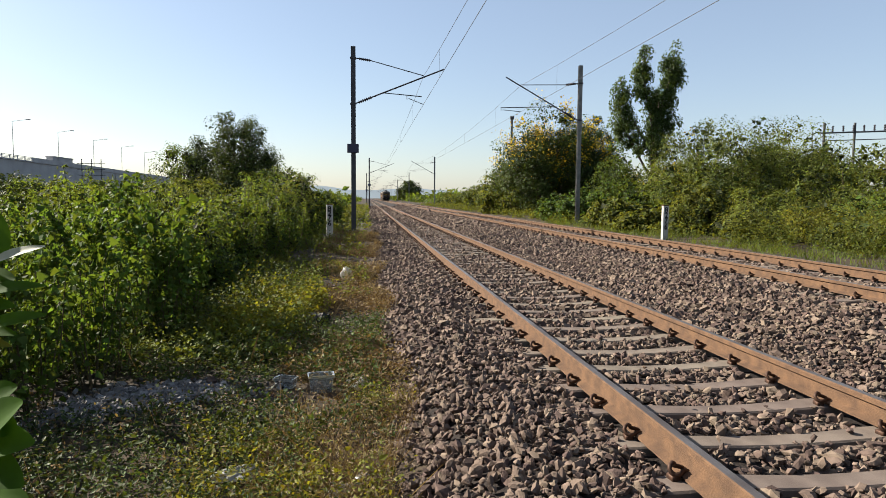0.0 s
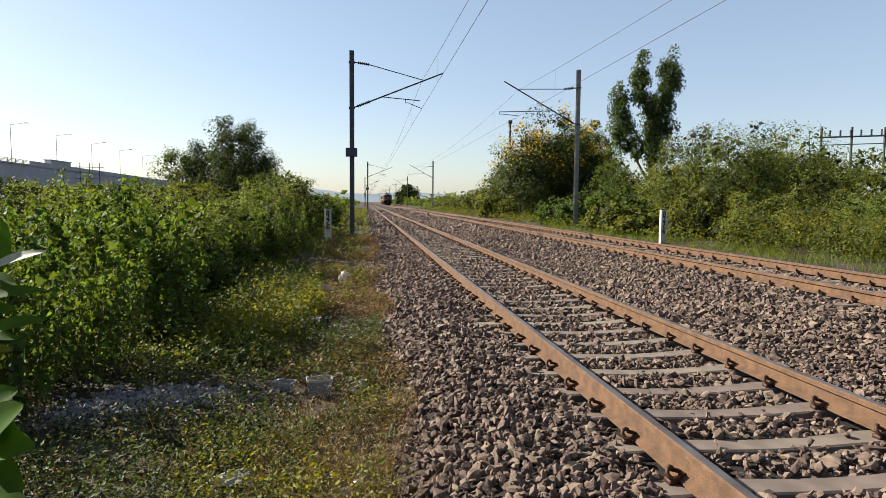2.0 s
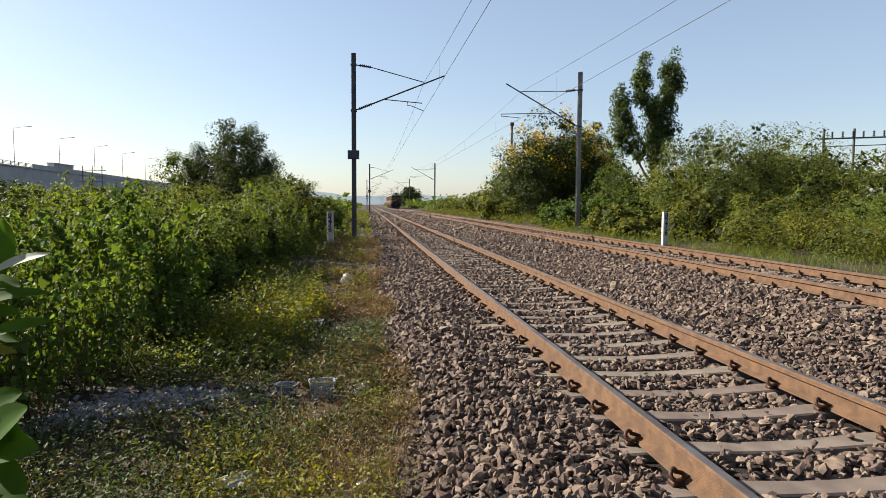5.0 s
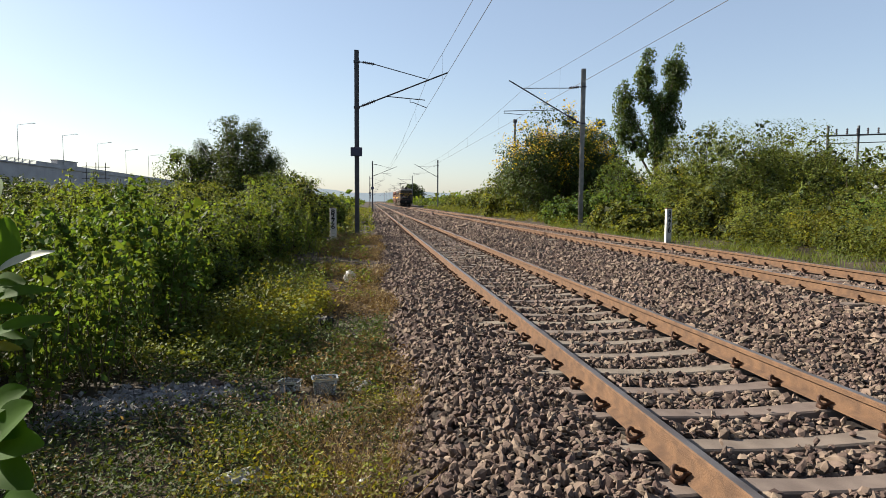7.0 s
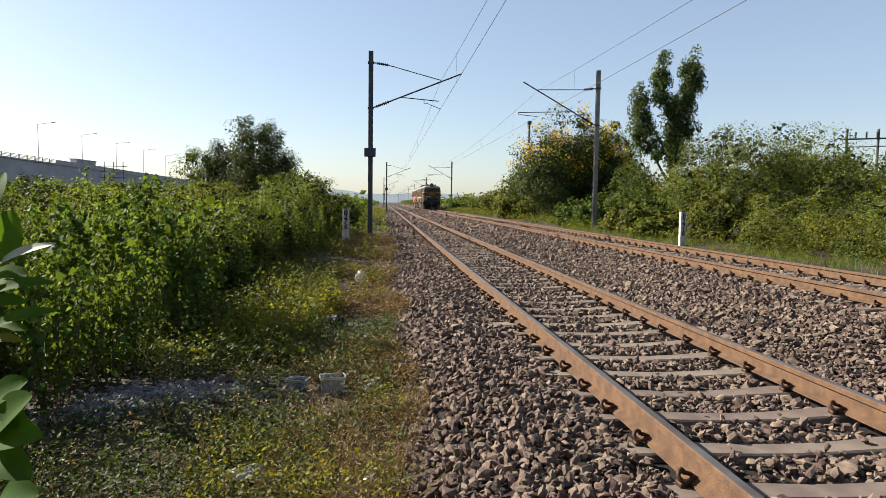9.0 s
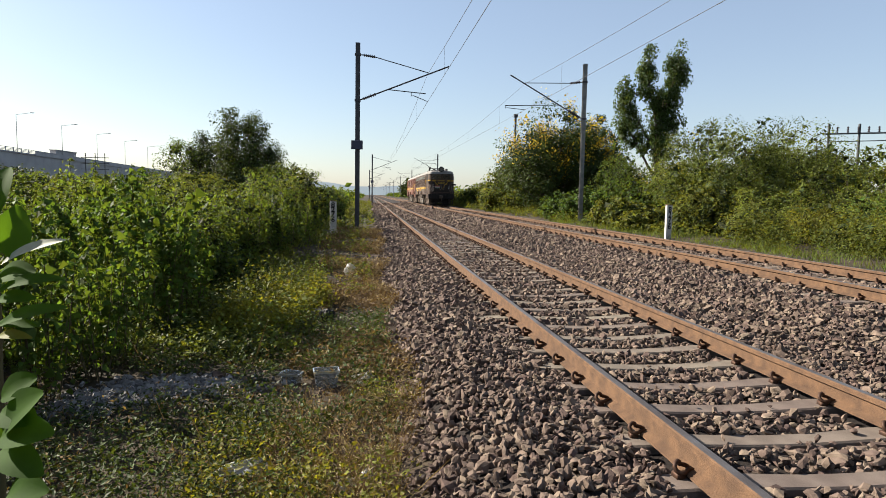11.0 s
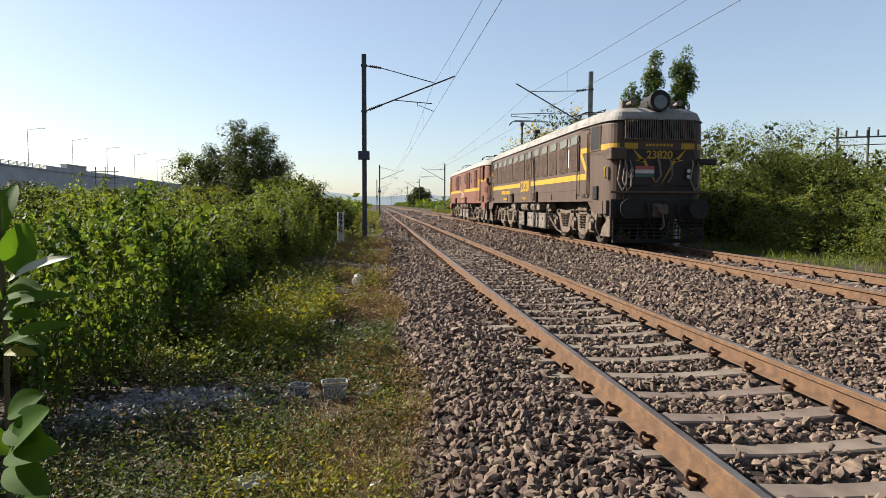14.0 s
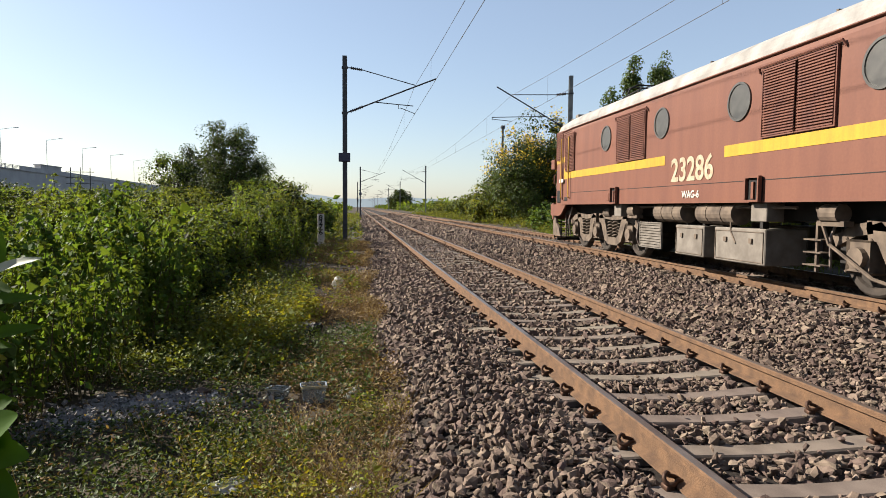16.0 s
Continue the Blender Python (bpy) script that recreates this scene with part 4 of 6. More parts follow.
def loft(L, levels, cap_top=True, cap_bottom=True):
    bm = bmesh.new()
    rings = [[bm.verts.new(p) for p in ring(L, i, z)] for i, z in levels]
    n = len(rings[0])
    for a, b in zip(rings, rings[1:]):
        for k in range(n):
            bm.faces.new((a[k], b[k], b[(k + 1) % n], a[(k + 1) % n]))
    if cap_top:
        bm.faces.new(rings[-1][::-1])
    if cap_bottom:
        bm.faces.new(rings[0])
    bmesh.ops.recalc_face_normals(bm, faces=bm.faces[:])
    return bm


def side_x(L, y):
    p = plan_outline(L)
    p = p[2:len(p) - 2]
    for (xa, ya), (xb, yb) in zip(p, p[1:]):
        if ya <= y <= yb:
            return xa + (xb - xa) * (y - ya) / max(1e-6, yb - ya)
    return p[0][0]


def band(bm, L, y0, y1, za0, za1, zb0=None, zb1=None, sgn=1, off=.006, ybreaks=()):
    """A painted strip on the side from y0 (za) to y1 (zb), laid just proud of it."""
    zb0, zb1 = (za0 if zb0 is None else zb0), (za1 if zb1 is None else zb1)
    ys = sorted({y0, y1, *[p[1] for p in plan_outline(L) if min(y0, y1) < p[1] < max(y0, y1)]}, reverse=y0 > y1)
    vs = []
    for y in ys:
        u = (y - y0) / (y1 - y0)
        x = (side_x(L, y) - off) * sgn
        vs.append((bm.verts.new((x, y, za0 + (zb0 - za0) * u)), bm.verts.new((x, y, za1 + (zb1 - za1) * u))))
    for a, b in zip(vs, vs[1:]):
        bm.faces.new((a[0], b[0], b[1], a[1]))
    return bm


def frame_rect(bm, x, y0, y1, z0, z1, t=.03, d=.02):
    """A raised surround on a side wall at x (outside is towards -x)."""
    for a in ((y0 - t, y1 + t, z0 - t, z0), (y0 - t, y1 + t, z1, z1 + t), (y0 - t, y0, z0, z1), (y1, y1 + t, z0, z1)):
        box(bm, x - d, x + .01, *a)
    return bm


def window_rim(bm, L, y0, y1, z0, z1, t=.035):
    """A thin rim that follows the curve of the cab side round an opening."""
    for a in ((y0 - t, y1 + t, z0 - t, z0), (y0 - t, y1 + t, z1, z1 + t), (y0 - t, y0, z0, z1), (y1, y1 + t, z0, z1)):
        band(bm, L, *a, off=.022)
    return bm


def louvre_mesh(w, h, n, upright, material):
    bm = bmesh.new()
    box(bm, -.004, .01, -w / 2, w / 2, -h / 2, h / 2)
    for k in range(n):
        u = (k + .5) / n - .5
        if upright:
            box(bm, -.014, 0, u * w - .33 * w / n, u * w + .33 * w / n, -h / 2 + .01, h / 2 - .01)
        else:
            r = box(bm, -.03, 0, -w / 2 + .02, w / 2 - .02, u * h - .3 * h / n, u * h + .2 * h / n)
    for a in ((-w / 2 - .02, -w / 2, -h / 2 - .02, h / 2 + .02), (w / 2, w / 2 + .02, -h / 2 - .02, h / 2 + .02), (-w / 2, w / 2, h / 2, h / 2 + .02), (-w / 2, w / 2, -h / 2 - .02, -h / 2)):
        box(bm, -.016 if upright else -.028, .01, *a)
    me = bpy.data.meshes.new("louvre")
    bm.to_mesh(me)
    bm.free()
    me.materials.append(material)
    return me


def oval_mesh(w, h, material, name, ringm=.03, n=24, power=2.0):
    bm = bmesh.new()

    def pt(s, x, k):
        a = math.tau * k / n
        c, d = math.cos(a), math.sin(a)
        e = 2 / power
        return bm.verts.new((x, math.copysign(abs(c) ** e, c) * (w / 2 + s), math.copysign(abs(d) ** e, d) * (h / 2 + s)))
    r0, r1, r2 = [pt(ringm, 0, k) for k in range(n)], [pt(ringm, -.02, k) for k in range(n)], [pt(0, -.02, k) for k in range(n)]
    r3 = [pt(0, -.006, k) for k in range(n)]
    for a, b in ((r0, r1), (r1, r2), (r2, r3)):
        for k in range(n):
            bm.faces.new((a[k], a[(k + 1) % n], b[(k + 1) % n], b[k]))
    bm.faces.new(r3)
    me = bpy.data.meshes.new(name)
    bm.to_mesh(me)
    bm.free()
    me.materials.append(material)
    return me


def prism(bm, prof, x0, x1):
    """A (y, z) outline pushed from x0 to x1."""
    a = [bm.verts.new((x0, y, z)) for y, z in prof]
    b = [bm.verts.new((x1, y, z)) for y, z in prof]
    n = len(prof)
    bm.faces.new(a)
    bm.faces.new(b[::-1])
    for k in range(n):
        bm.faces.new((a[k], b[k], b[(k + 1) % n], a[(k + 1) % n]))
    return bm


def beam(bm, pts, w, x0, x1):
    """A bar of height w that follows (y, z) points."""
    up, dn = [], []
    for i, (y, z) in enumerate(pts):
        a, b = pts[max(0, i - 1)], pts[min(len(pts) - 1, i + 1)]
        d = Vector((b[0] - a[0], b[1] - a[1])).normalized()
        ww = w[i] if isinstance(w, (list, tuple)) else w
        up.append((y - d.y * ww / 2, z + d.x * ww / 2))
        dn.append((y + d.y * ww / 2, z - d.x * ww / 2))
    for i in range(len(pts) - 1):
        prism(bm, [up[i], up[i + 1], dn[i + 1], dn[i]], x0, x1)
    return bm


def put(name, me, parent, m, label=""):
    o = new(name, me)
    o.parent = parent
    o.matrix_basis = m
    if label:
        o["label"] = label
    return o


def wheelset_mesh():
    bm = bmesh.new()
    for s in (-1, 1):
        x = s * .875
        prof = [(-.05, .545), (.05, .53), (.075, .5), (.075, .42), (.03, .4), (.03, .2), (.09, .17), (.09, 0)]
        n = 28
        rings = []
        for dx, r in [(-.08, .572), (-.05, .572)] + prof[1:]:
            rings.append([bm.verts.new((x + s * dx, r * math.cos(math.tau * k / n), r * math.sin(math.tau * k / n))) for k in range(n)])
        for a, b in zip(rings, rings[1:]):
            for k in range(n):
                bm.faces.new((a[k], a[(k + 1) % n], b[(k + 1) % n], b[k]))
        bm.faces.new(rings[0])
        # lightening holes read as bosses on the web
        for k in range(6):
            a = math.tau * k / 6
            tube(bm, [(x + s * .02, .3 * math.cos(a), .3 * math.sin(a)), (x + s * .045, .3 * math.cos(a), .3 * math.sin(a))], .045, 8)
    tube(bm, [(-.85, 0, 0), (.85, 0, 0)], .09, 12)
    bmesh.ops.recalc_face_normals(bm, faces=bm.faces[:])
    me = bpy.data.meshes.new("wheelset")
    bm.to_mesh(me)
    bm.free()
    me.materials.append(M_TREAD)
    return me


def spring_mesh():
    bm = bmesh.new()
    n, turns = 60, 5
    tube(bm, [(.085 * math.cos(math.tau * turns * k / n), .085 * math.sin(math.tau * turns * k / n), .42 * k / n) for k in range(n + 1)], .022, 6)
    me = bpy.data.meshes.new("coil_spring")
    bm.to_mesh(me)
    bm.free()
    for p in me.polygons:
        p.use_smooth = True
    me.materials.append(M_GRIME)
    return me


WHEELSET, SPRING = wheelset_mesh(), spring_mesh()
wheelsets = []


def bogie(loco, axles, d):
    """Cast side frames that dip between three axles. d: +1 when the bogie points ahead."""
    a1, a2, a3 = sorted(axles)
    for s in (-1, 1):
        bm = bmesh.new()
        x0, x1 = (s * 1.2, s * 1.05)
        for a, b in ((a1, a2), (a2, a3)):
            m_ = (a + b) / 2
            w = (b - a) / 2
            beam(bm, [(a + .12, .86), (a + .3, .9), (a + .42, .78), (m_ - w * .42, .42), (m_ - w * .25, .33), (m_ + w * .25, .33), (m_ + w * .42, .42), (b - .42, .78), (b - .3, .9), (b - .12, .86)], [.2, .26, .26, .24, .2, .2, .24, .26, .26, .2], x0, x1)
            beam(bm, [(a + .1, .98), (m_, .93), (b - .1, .98)], .12, x0, s * 1.1)
        beam(bm, [(a1 - .45, .74), (a1 - .1, .9), (a1 + .2, .95)], .16, x0, x1)
        beam(bm, [(a3 + .45, .74), (a3 + .1, .9), (a3 - .2, .95)], .16, x0, x1)
        part("bogie_side_frame", bm, M_GRIME, loco, "dust-covered cast steel bogie frame")
        for ax in (a1, a2, a3):
            bm = bmesh.new()
            box(bm, s * 1.02, s * 1.19, ax - .2, ax + .2, .36, .78, .03)
            tube(bm, [(s * 1.1, ax, .545), (s * 1.27, ax, .545)], .14, 14)
            part("axle_box", bm, M_GRIME, loco)
            for o_ in (-.56, .56):
                bm = bmesh.new()
                beam(bm, [(ax + o_, .95), (ax + o_ * 1.02, .6), (ax + o_ * .98, .32)], .07, s * .93, s * .85)
                box(bm, s * .95, s * .82, ax + o_ - .06, ax + o_ + .06, .36, .64)
                part("brake_shoe", bm, M_DARK, loco)
        for a, b in ((a1, a2), (a2, a3)):
            for o_ in (-.16, .16):
                put("coil_spring", SPRING, loco, pose(s * 1.16, (a + b) / 2 + o_, .44))
        for yy in (a1 - .5 * d if d < 0 else a3 + .5, a2 - .75):
            bm = bmesh.new()
            tube(bm, [(s * 1.17, yy - .2, 1.06), (s * 1.17, yy - .18, 1.06), (s * 1.17, yy + .18, 1.06), (s * 1.17, yy + .2, 1.06)], .11, 14)
            tube(bm, [(s * 1.17, yy + .2, 1.06), (s * 1.17, yy + .55, 1.0)], .03, 6)
            part("brake_cylinder", bm, M_GRIME, loco, "dusty brake cylinder")
        bm = bmesh.new()
        for k in range(4):
            box(bm, s * 1.32, s * 1.28, a3 + .62, a3 + .66, .3, 1.0) if k == 0 else box(bm, s * 1.36, s * 1.18, a3 + .5, a3 + .85, .2 + k * .18, .22 + k * .18)
        part("sand_pipe_bracket", bm, M_GRIME, loco)
        bm = bmesh.new()
        tube(bm, [(s * 1.22, a1 - .5, 1.15), (s * 1.26, a1 - .62, .85), (s * 1.24, a1 - .5, .5), (s * 1.1, a1 - .35, .3)], .025, 6)
        tube(bm, [(s * 1.24, a3 + .25, 1.2), (s * 1.3, a3 + .4, .8), (s * 1.2, a3 + .5, .35)], .02, 6)
        part("brake_hose", bm, M_HOSE, loco)
    bm = bmesh.new()
    box(bm, -.95, .95, a1 - .3, a3 + .3, .62, .95, .03)
    part("bogie_transom", bm, M_DARK, loco)
    for ax in (a1, a2, a3):
        wheelsets.append((put("wheelset", WHEELSET, loco, pose(0, ax, .545), "worn steel wheels on an axle"), ax))


def pantograph(loco, y, raised, d):
    bm = bmesh.new()
    box(bm, -.75, .75, y - .65, y + .65, 4.02, 4.07)
    for sx in (-.6, .6):
        for sy in (-.5, .5):
            insulator(bm, (sx, y + sy, 3.85), (sx, y + sy, 4.03), .09, 3)
    base = part("pantograph_base", bm, M_DARK, loco)
    bm = bmesh.new()
    if raised:
        knee, head = (0, y - .95, 4.72), (0, y + .75, 5.42)
        tube(bm, [(0, y, 4.08), knee], .055, 8, .04)
        for sx in (-1, 1):
            tube(bm, [(sx * .1, y - .95, 4.72), (sx * .35, y + .75, 5.4)], .018, 6)
            tube(bm, [(sx * .18, y + .25, 4.08), (sx * .06, y - .9, 4.68)], .014, 6)
        box(bm, -.14, .14, y - 1.05, y - .85, 4.64, 4.8, .03)
        hy, hz = y + .75, 5.44
    else:
        for sx in (-1, 1):
            tube(bm, [(sx * .15, y + .7 * d, 4.12), (sx * .5, y - .8 * d, 4.2)], .02, 6)
            tube(bm, [(sx * .5, y - .8 * d, 4.2), (sx * .55, y + .5 * d, 4.24)], .018, 6)
        hy, hz = y + .5 * d, 4.27
    for o_ in (-.17, .17):
        tube(bm, [(-1.0, hy + o_, hz - .22), (-.93, hy + o_, hz - .08), (-.75, hy + o_, hz), (.75, hy + o_, hz), (.93, hy + o_, hz - .08), (1.0, hy + o_, hz - .22)], .02, 6)
    for sx in (-.4, .4):
        tube(bm, [(sx, hy - .17, hz), (sx, hy + .17, hz)], .015, 5)
    part("pantograph_arm", bm, M_DARK, loco, "dark steel pantograph")


def strip_on_front(bm, h, pts, w, d):
    """A painted stroke on the end wall; d = -1 front, +1 rear."""
    y = d * (h + .012)
    for (xa, za), (xb, zb) in zip(pts, pts[1:]):
        t = Vector((xb - xa, zb - za)).normalized() * w / 2
        q4 = [(xa + t.y, y, za - t.x), (xb + t.y, y, zb - t.x), (xb - t.y, y, zb + t.x), (xa - t.y, y, za + t.x)]
        bm.faces.new([bm.verts.new(p) for p in q4])
    return bm


def bolt(bm, h, s):
    """Two tapered strokes of a painted lightning flash on the front wall."""
    for poly in (((.78, 2.74), (.4, 2.4), (.54, 2.38)), ((.7, 2.41), (.4, 2.45), (.34, 2.3), (.04, 1.7), (.46, 2.36))):
        bm.faces.new([bm.verts.new((s * x, -h - .014, z)) for x, z in poly])
    return bm


def locomotive(number, L, paint, roofm, grill, band_z, label, style):
    lo = empty("electric_locomotive", (X2, 0, Z2), label, "locomotive", "locomotives")
    h = L / 2
    part("body", loft(L, [(0, 1.28), (0, 1.3), (0, 2.95), (.01, 3.4), (.03, 3.5)]), paint, lo, "dusty painted steel body")
    part("roof", loft(L, [(.02, 3.5), (.04, 3.6), (.1, 3.74), (.26, 3.85), (.6, 3.92), (1.0, 3.95)]), roofm, lo, "weathered pale roof")
    part("gutter", loft(L, [(.0, 3.475), (-.02, 3.49), (-.02, 3.505), (.03, 3.515)]), M_DARK if style == 1 else paint, lo)
    part("underframe", loft(L, [(.5, 1.0), (.45, 1.28)]), M_DARK, lo)
    for k in range(5):
        part("roof_seam", box(bmesh.new(), -1.3, 1.3, -6.2 + k * 3.1, -6.16 + k * 3.1, 3.7, 3.88), M_GRIME, lo)
    # the deep ends
    for d in (-1, 1):
        for s in (-1, 1):
            bm = bmesh.new()
            xo = s * 1.475
            prof = [(d * (h - .32), .93), (d * (h - .95), .93), (d * (h - 1.15), .98), (d * (h - 1.5), 1.22), (d * (h - 1.62), 1.29), (d * (h - .32), 1.29)]
            prism(bm, prof, xo, xo - s * .05)
            prism(bm, [(d * (h - .32), .93), (d * (h - .32), 1.3), (d * (h - .06), 1.3), (d * (h - .06), .93)], s * 1.46, s * 1.0)
            bmesh.ops.recalc_face_normals(bm, faces=bm.faces[:])
            part("apron", bm, paint, lo)
        part("buffer_beam", box(bmesh.new(), -1.38, 1.38, d * h - .08, d * h + .06, .8, 1.34, .01), M_DARK if d < 0 else paint, lo)
        for s in (-1, 1):
            bm = bmesh.new()
            x = s * .98
            tube(bm, [(x, d * (h + .02), 1.08), (x, d * (h + .28), 1.08)], .15, 16)
            tube(bm, [(x, d * (h + .26), 1.08), (x, d * (h + .4), 1.08)], .11, 14)
            tube(bm, [(x, d * (h + .4), 1.08), (x, d * (h + .44), 1.08)], .27, 20)
            part("buffer", bm, M_DARK, lo, "round sprung buffer")
            bm = bmesh.new()
            prism(bm, [(d * (h - .02), .3), (d * (h - .75), .3), (d * (h - .62), .55), (d * (h - .35), .7), (d * (h - .3), .95), (d * (h - .02), .95)], s * 1.36, s * 1.3)
            bmesh.ops.recalc_face_normals(bm, faces=bm.faces[:])
            part("guard_plate", bm, M_GRIME, lo)
        bm = bmesh.new()
        box(bm, -.2, .2, d * (h + .05) - .1, d * (h + .05) + .25, .85, 1.22, .04)
        box(bm, -.13, .13, d * (h + .3) - .12, d * (h + .3) + .12, .92, 1.18, .05)
        tube(bm, [(0, d * (h + .3), .95), (.03, d * (h + .36), .62), (-.06, d * (h + .3), .5)], .025, 6)
        part("coupler", bm, M_GRIME, lo, "grey steel screw coupling")
        bm = bmesh.new()
        for k in range(6):
            box(bm, -1.3, 1.3, d * (h + .03) - .015, d * (h + .03) + .015, .22 + k * .1, .245 + k * .1)
        for k in range(12):
            box(bm, -1.3 + k * .236, -1.275 + k * .236, d * (h + .03) - .012, d * (h + .03) + .012, .2, .8)
        box(bm, -1.25, 1.25, d * (h - .1) - .05, d * (h - .1) + .05, .13, .22)
        part("cattle_guard", bm, M_DARK, lo, "dark barred cattle guard")
        # jumper hoses
        for sx in (-1.12, -.98, .95):
            bm = bmesh.new()
            tube(bm, [(sx, d * (h + .02), 2.42), (sx - .03, d * (h + .12), 2.3), (sx - .1, d * (h + .14), 1.85), (sx + .02, d * (h + .16), 1.58), (sx + .14, d * (h + .14), 1.7), (sx + .16, d * (h + .12), 2.2), (sx + .14, d * (h + .02), 2.4)], .022, 7)
            part("jumper_cable", bm, M_HOSE, lo, "looped grey jumper cable")
        part("jumper_box", box(bmesh.new(), -1.42, -.98, d * (h - .06) - .18, d * (h - .06) + .18, 2.42, 2.74, .02), paint, lo)
        part("jumper_box", box(bmesh.new(), 1.1, 1.62, d * (h - .06) - .18, d * (h - .06) + .16, 2.3, 2.46, .02), M_SHADEGRIME, lo)
        for sx in (-.35, .1, .5):
            bm = bmesh.new()
            tube(bm, [(sx, d * (h + .06), 1.3), (sx, d * (h + .16), 1.15), (sx + .05, d * (h + .2), .75), (sx + .12, d * (h + .1), .55)], .028, 7)
            part("air_hose", bm, M_DARK, lo)
        # windscreens behind bar grilles
        for s in (-1, 1):
            x0, x1 = (.06, 1.02)
            part("windscreen", box(bmesh.new(), s * x0, s * x1, d * (h - .02) - .03, d * (h - .02) + .03, 3.0, 3.5), M_GLASS, lo, "dark windscreen")
            for zz in (3.5, 2.97):
                wg = part("window_guard", box(bmesh.new(), s * x0, s * x1, d * (h + .05) - .015, d * (h + .05) + .015, zz, zz + .025), M_GRIME, lo, "guard rail before the windscreen")
            for k in range(15):
                x = s * (x0 + (x1 - x0) * (k + .5) / 15)
                part("bar", box(bmesh.new(), x - .011, x + .011, d * (h + .05) - .01, d * (h + .05) + .01, 2.98, 3.5), M_GRIME, wg)
            bm = bmesh.new()
            box(bm, s * .82 - .09, s * .82 + .09, d * (h + .03) - .06, d * (h + .03) + .06, 1.88, 2.2, .03)
            ml = part("marker_lamp", bm, M_DARK, lo)
            for zz in (1.96, 2.12):
                bm = bmesh.new()
                tube(bm, [(s * .82, d * (h + .08), zz), (s * .82, d * (h + .1), zz)], .055, 14)
                part("lens", bm, M_LENS, ml)
            bm = bmesh.new()
            tube(bm, [(s * 1.15, d * (h + .02), 1.75), (s * 1.15, d * (h + .1), 1.72), (s * .3, d * (h + .1), 1.72), (s * .3, d * (h + .02), 1.75)], .018, 6)
            part("handrail", bm, M_DARK, lo)
        bm = bmesh.new()
        box(bm, -1.4, 1.4, d * (h + .03) - .06, d * (h + .03) + .05, 1.5, 1.56, .01)
        part("step_ledge", bm, paint, lo)
        # headlamp under its hood, horns and fittings on the cab roof
        hl = part("headlamp", box(bmesh.new(), -.3, .3, d * (h - .45) - .3, d * (h - .45) + .3, 3.84, 4.1, .05), M_DARK, lo, "roof headlamp in a round hood")
        bm = bmesh.new()
        tube(bm, [(0, d * (h - .75), 4.0), (0, d * (h - .2), 4.01)], .26, 24)
        tube(bm, [(0, d * (h - .2), 4.03), (0, d * (h - .02), 4.04)], .29, 24)
        part("hood", bm, M_DARK, hl)
        bm = bmesh.new()
        tube(bm, [(0, d * (h - .03), 4.0), (0, d * (h - .005), 4.0)], .19, 20)
        part("lens", bm, M_LAMP, hl)
        for sx, ln in ((-.75, .4), (.62, .3)):
            bm = bmesh.new()
            tube(bm, [(sx, d * (h - .5), 4.0), (sx, d * (h - .5 + ln), 4.0), (sx, d * (h - .45 + ln), 4.0)], .035, 12, .09)
            box(bm, sx - .12, sx + .12, d * (h - .7) - .12, d * (h - .7) + .12, 3.84, 4.12, .02)
            part("horn", bm, M_BOXG, lo, "grey roof horn")
    # cab sides
    e = 0 if style == 1 else -.25
    for s in (-1, 1):
        flip = Matrix.Diagonal((-s, 1, 1, 1))
        for d in (-1, 1):
            yw0, yw1 = sorted((d * (h - .72), d * (h - 1.26)))
            x = side_x(L, (yw0 + yw1) / 2)
            if style == 1:
                # black strip on the closed side paints the dark of the cab inside
                bm = band(bmesh.new(), L, yw0, yw1, 2.76, 3.42, sgn=1, off=.009)
                me_w = part("cab_window", bm, M_BLACK, lo, "cab window drawn as a black sheet for its unlit inside")
            else:
                me_w = put("cab_window", louvre_mesh(.6, .78, 0, False, grill), lo, pose(x - .01, (yw0 + yw1) / 2, 3.08), "slatted cab window shutter")
                slat = part("slat", box(bmesh.new(), -.03, -.004, -.28, .28, -.017, .011), grill, me_w)
                slat.matrix_basis = pose(0, 0, (.5 / 14 - .5) * .78)
                for k in range(1, 14):
                    put("slat", slat.data, me_w, pose(0, 0, ((k + .5) / 14 - .5) * .78))
            bm = window_rim(bmesh.new(), L, yw0, yw1, 2.76, 3.42) if style == 1 else frame_rect(bmesh.new(), x - .01, yw0 - .02, yw1 + .02, 2.68, 3.5)
            fr = part("window_frame", bm, paint, lo)
            yd0, yd1 = sorted((d * (h - 1.42), d * (h - 2.16)))
            xd = side_x(L, (yd0 + yd1) / 2)
            bm = bmesh.new()
            frame_rect(bm, xd - .002, yd0, yd1, 1.42, 3.42, .018, .012)
            dr = part("cab_door", bm, paint, lo, "flush cab side door")
            for yy in (yd0 - .03, yd1 + .03):
                xx = side_x(L, yy) - .07
                bm = bmesh.new()
                tube(bm, [(xx + .07, yy, 3.28), (xx, yy, 3.25), (xx, yy, 1.5), (xx + .07, yy, 1.46)], .018, 6)
                rl = part("door_handrail", bm, paint if style == 1 else M_BAND if d > 0 and yy > 0 else paint, lo)
                if s > 0:
                    rl.matrix_basis = flip
            xs = side_x(L, d * (h - .95))
            # solid black panel: the shadow in the step recess is painted
            bm = box(bmesh.new(), xs - .035, xs + .05, d * (h - .95) - .17, d * (h - .95) + .17, 1.34, 1.72, .01)
            st_ = part("footstep_box", bm, M_BLACK, lo, "footstep panel painted black for the shade of a recess")
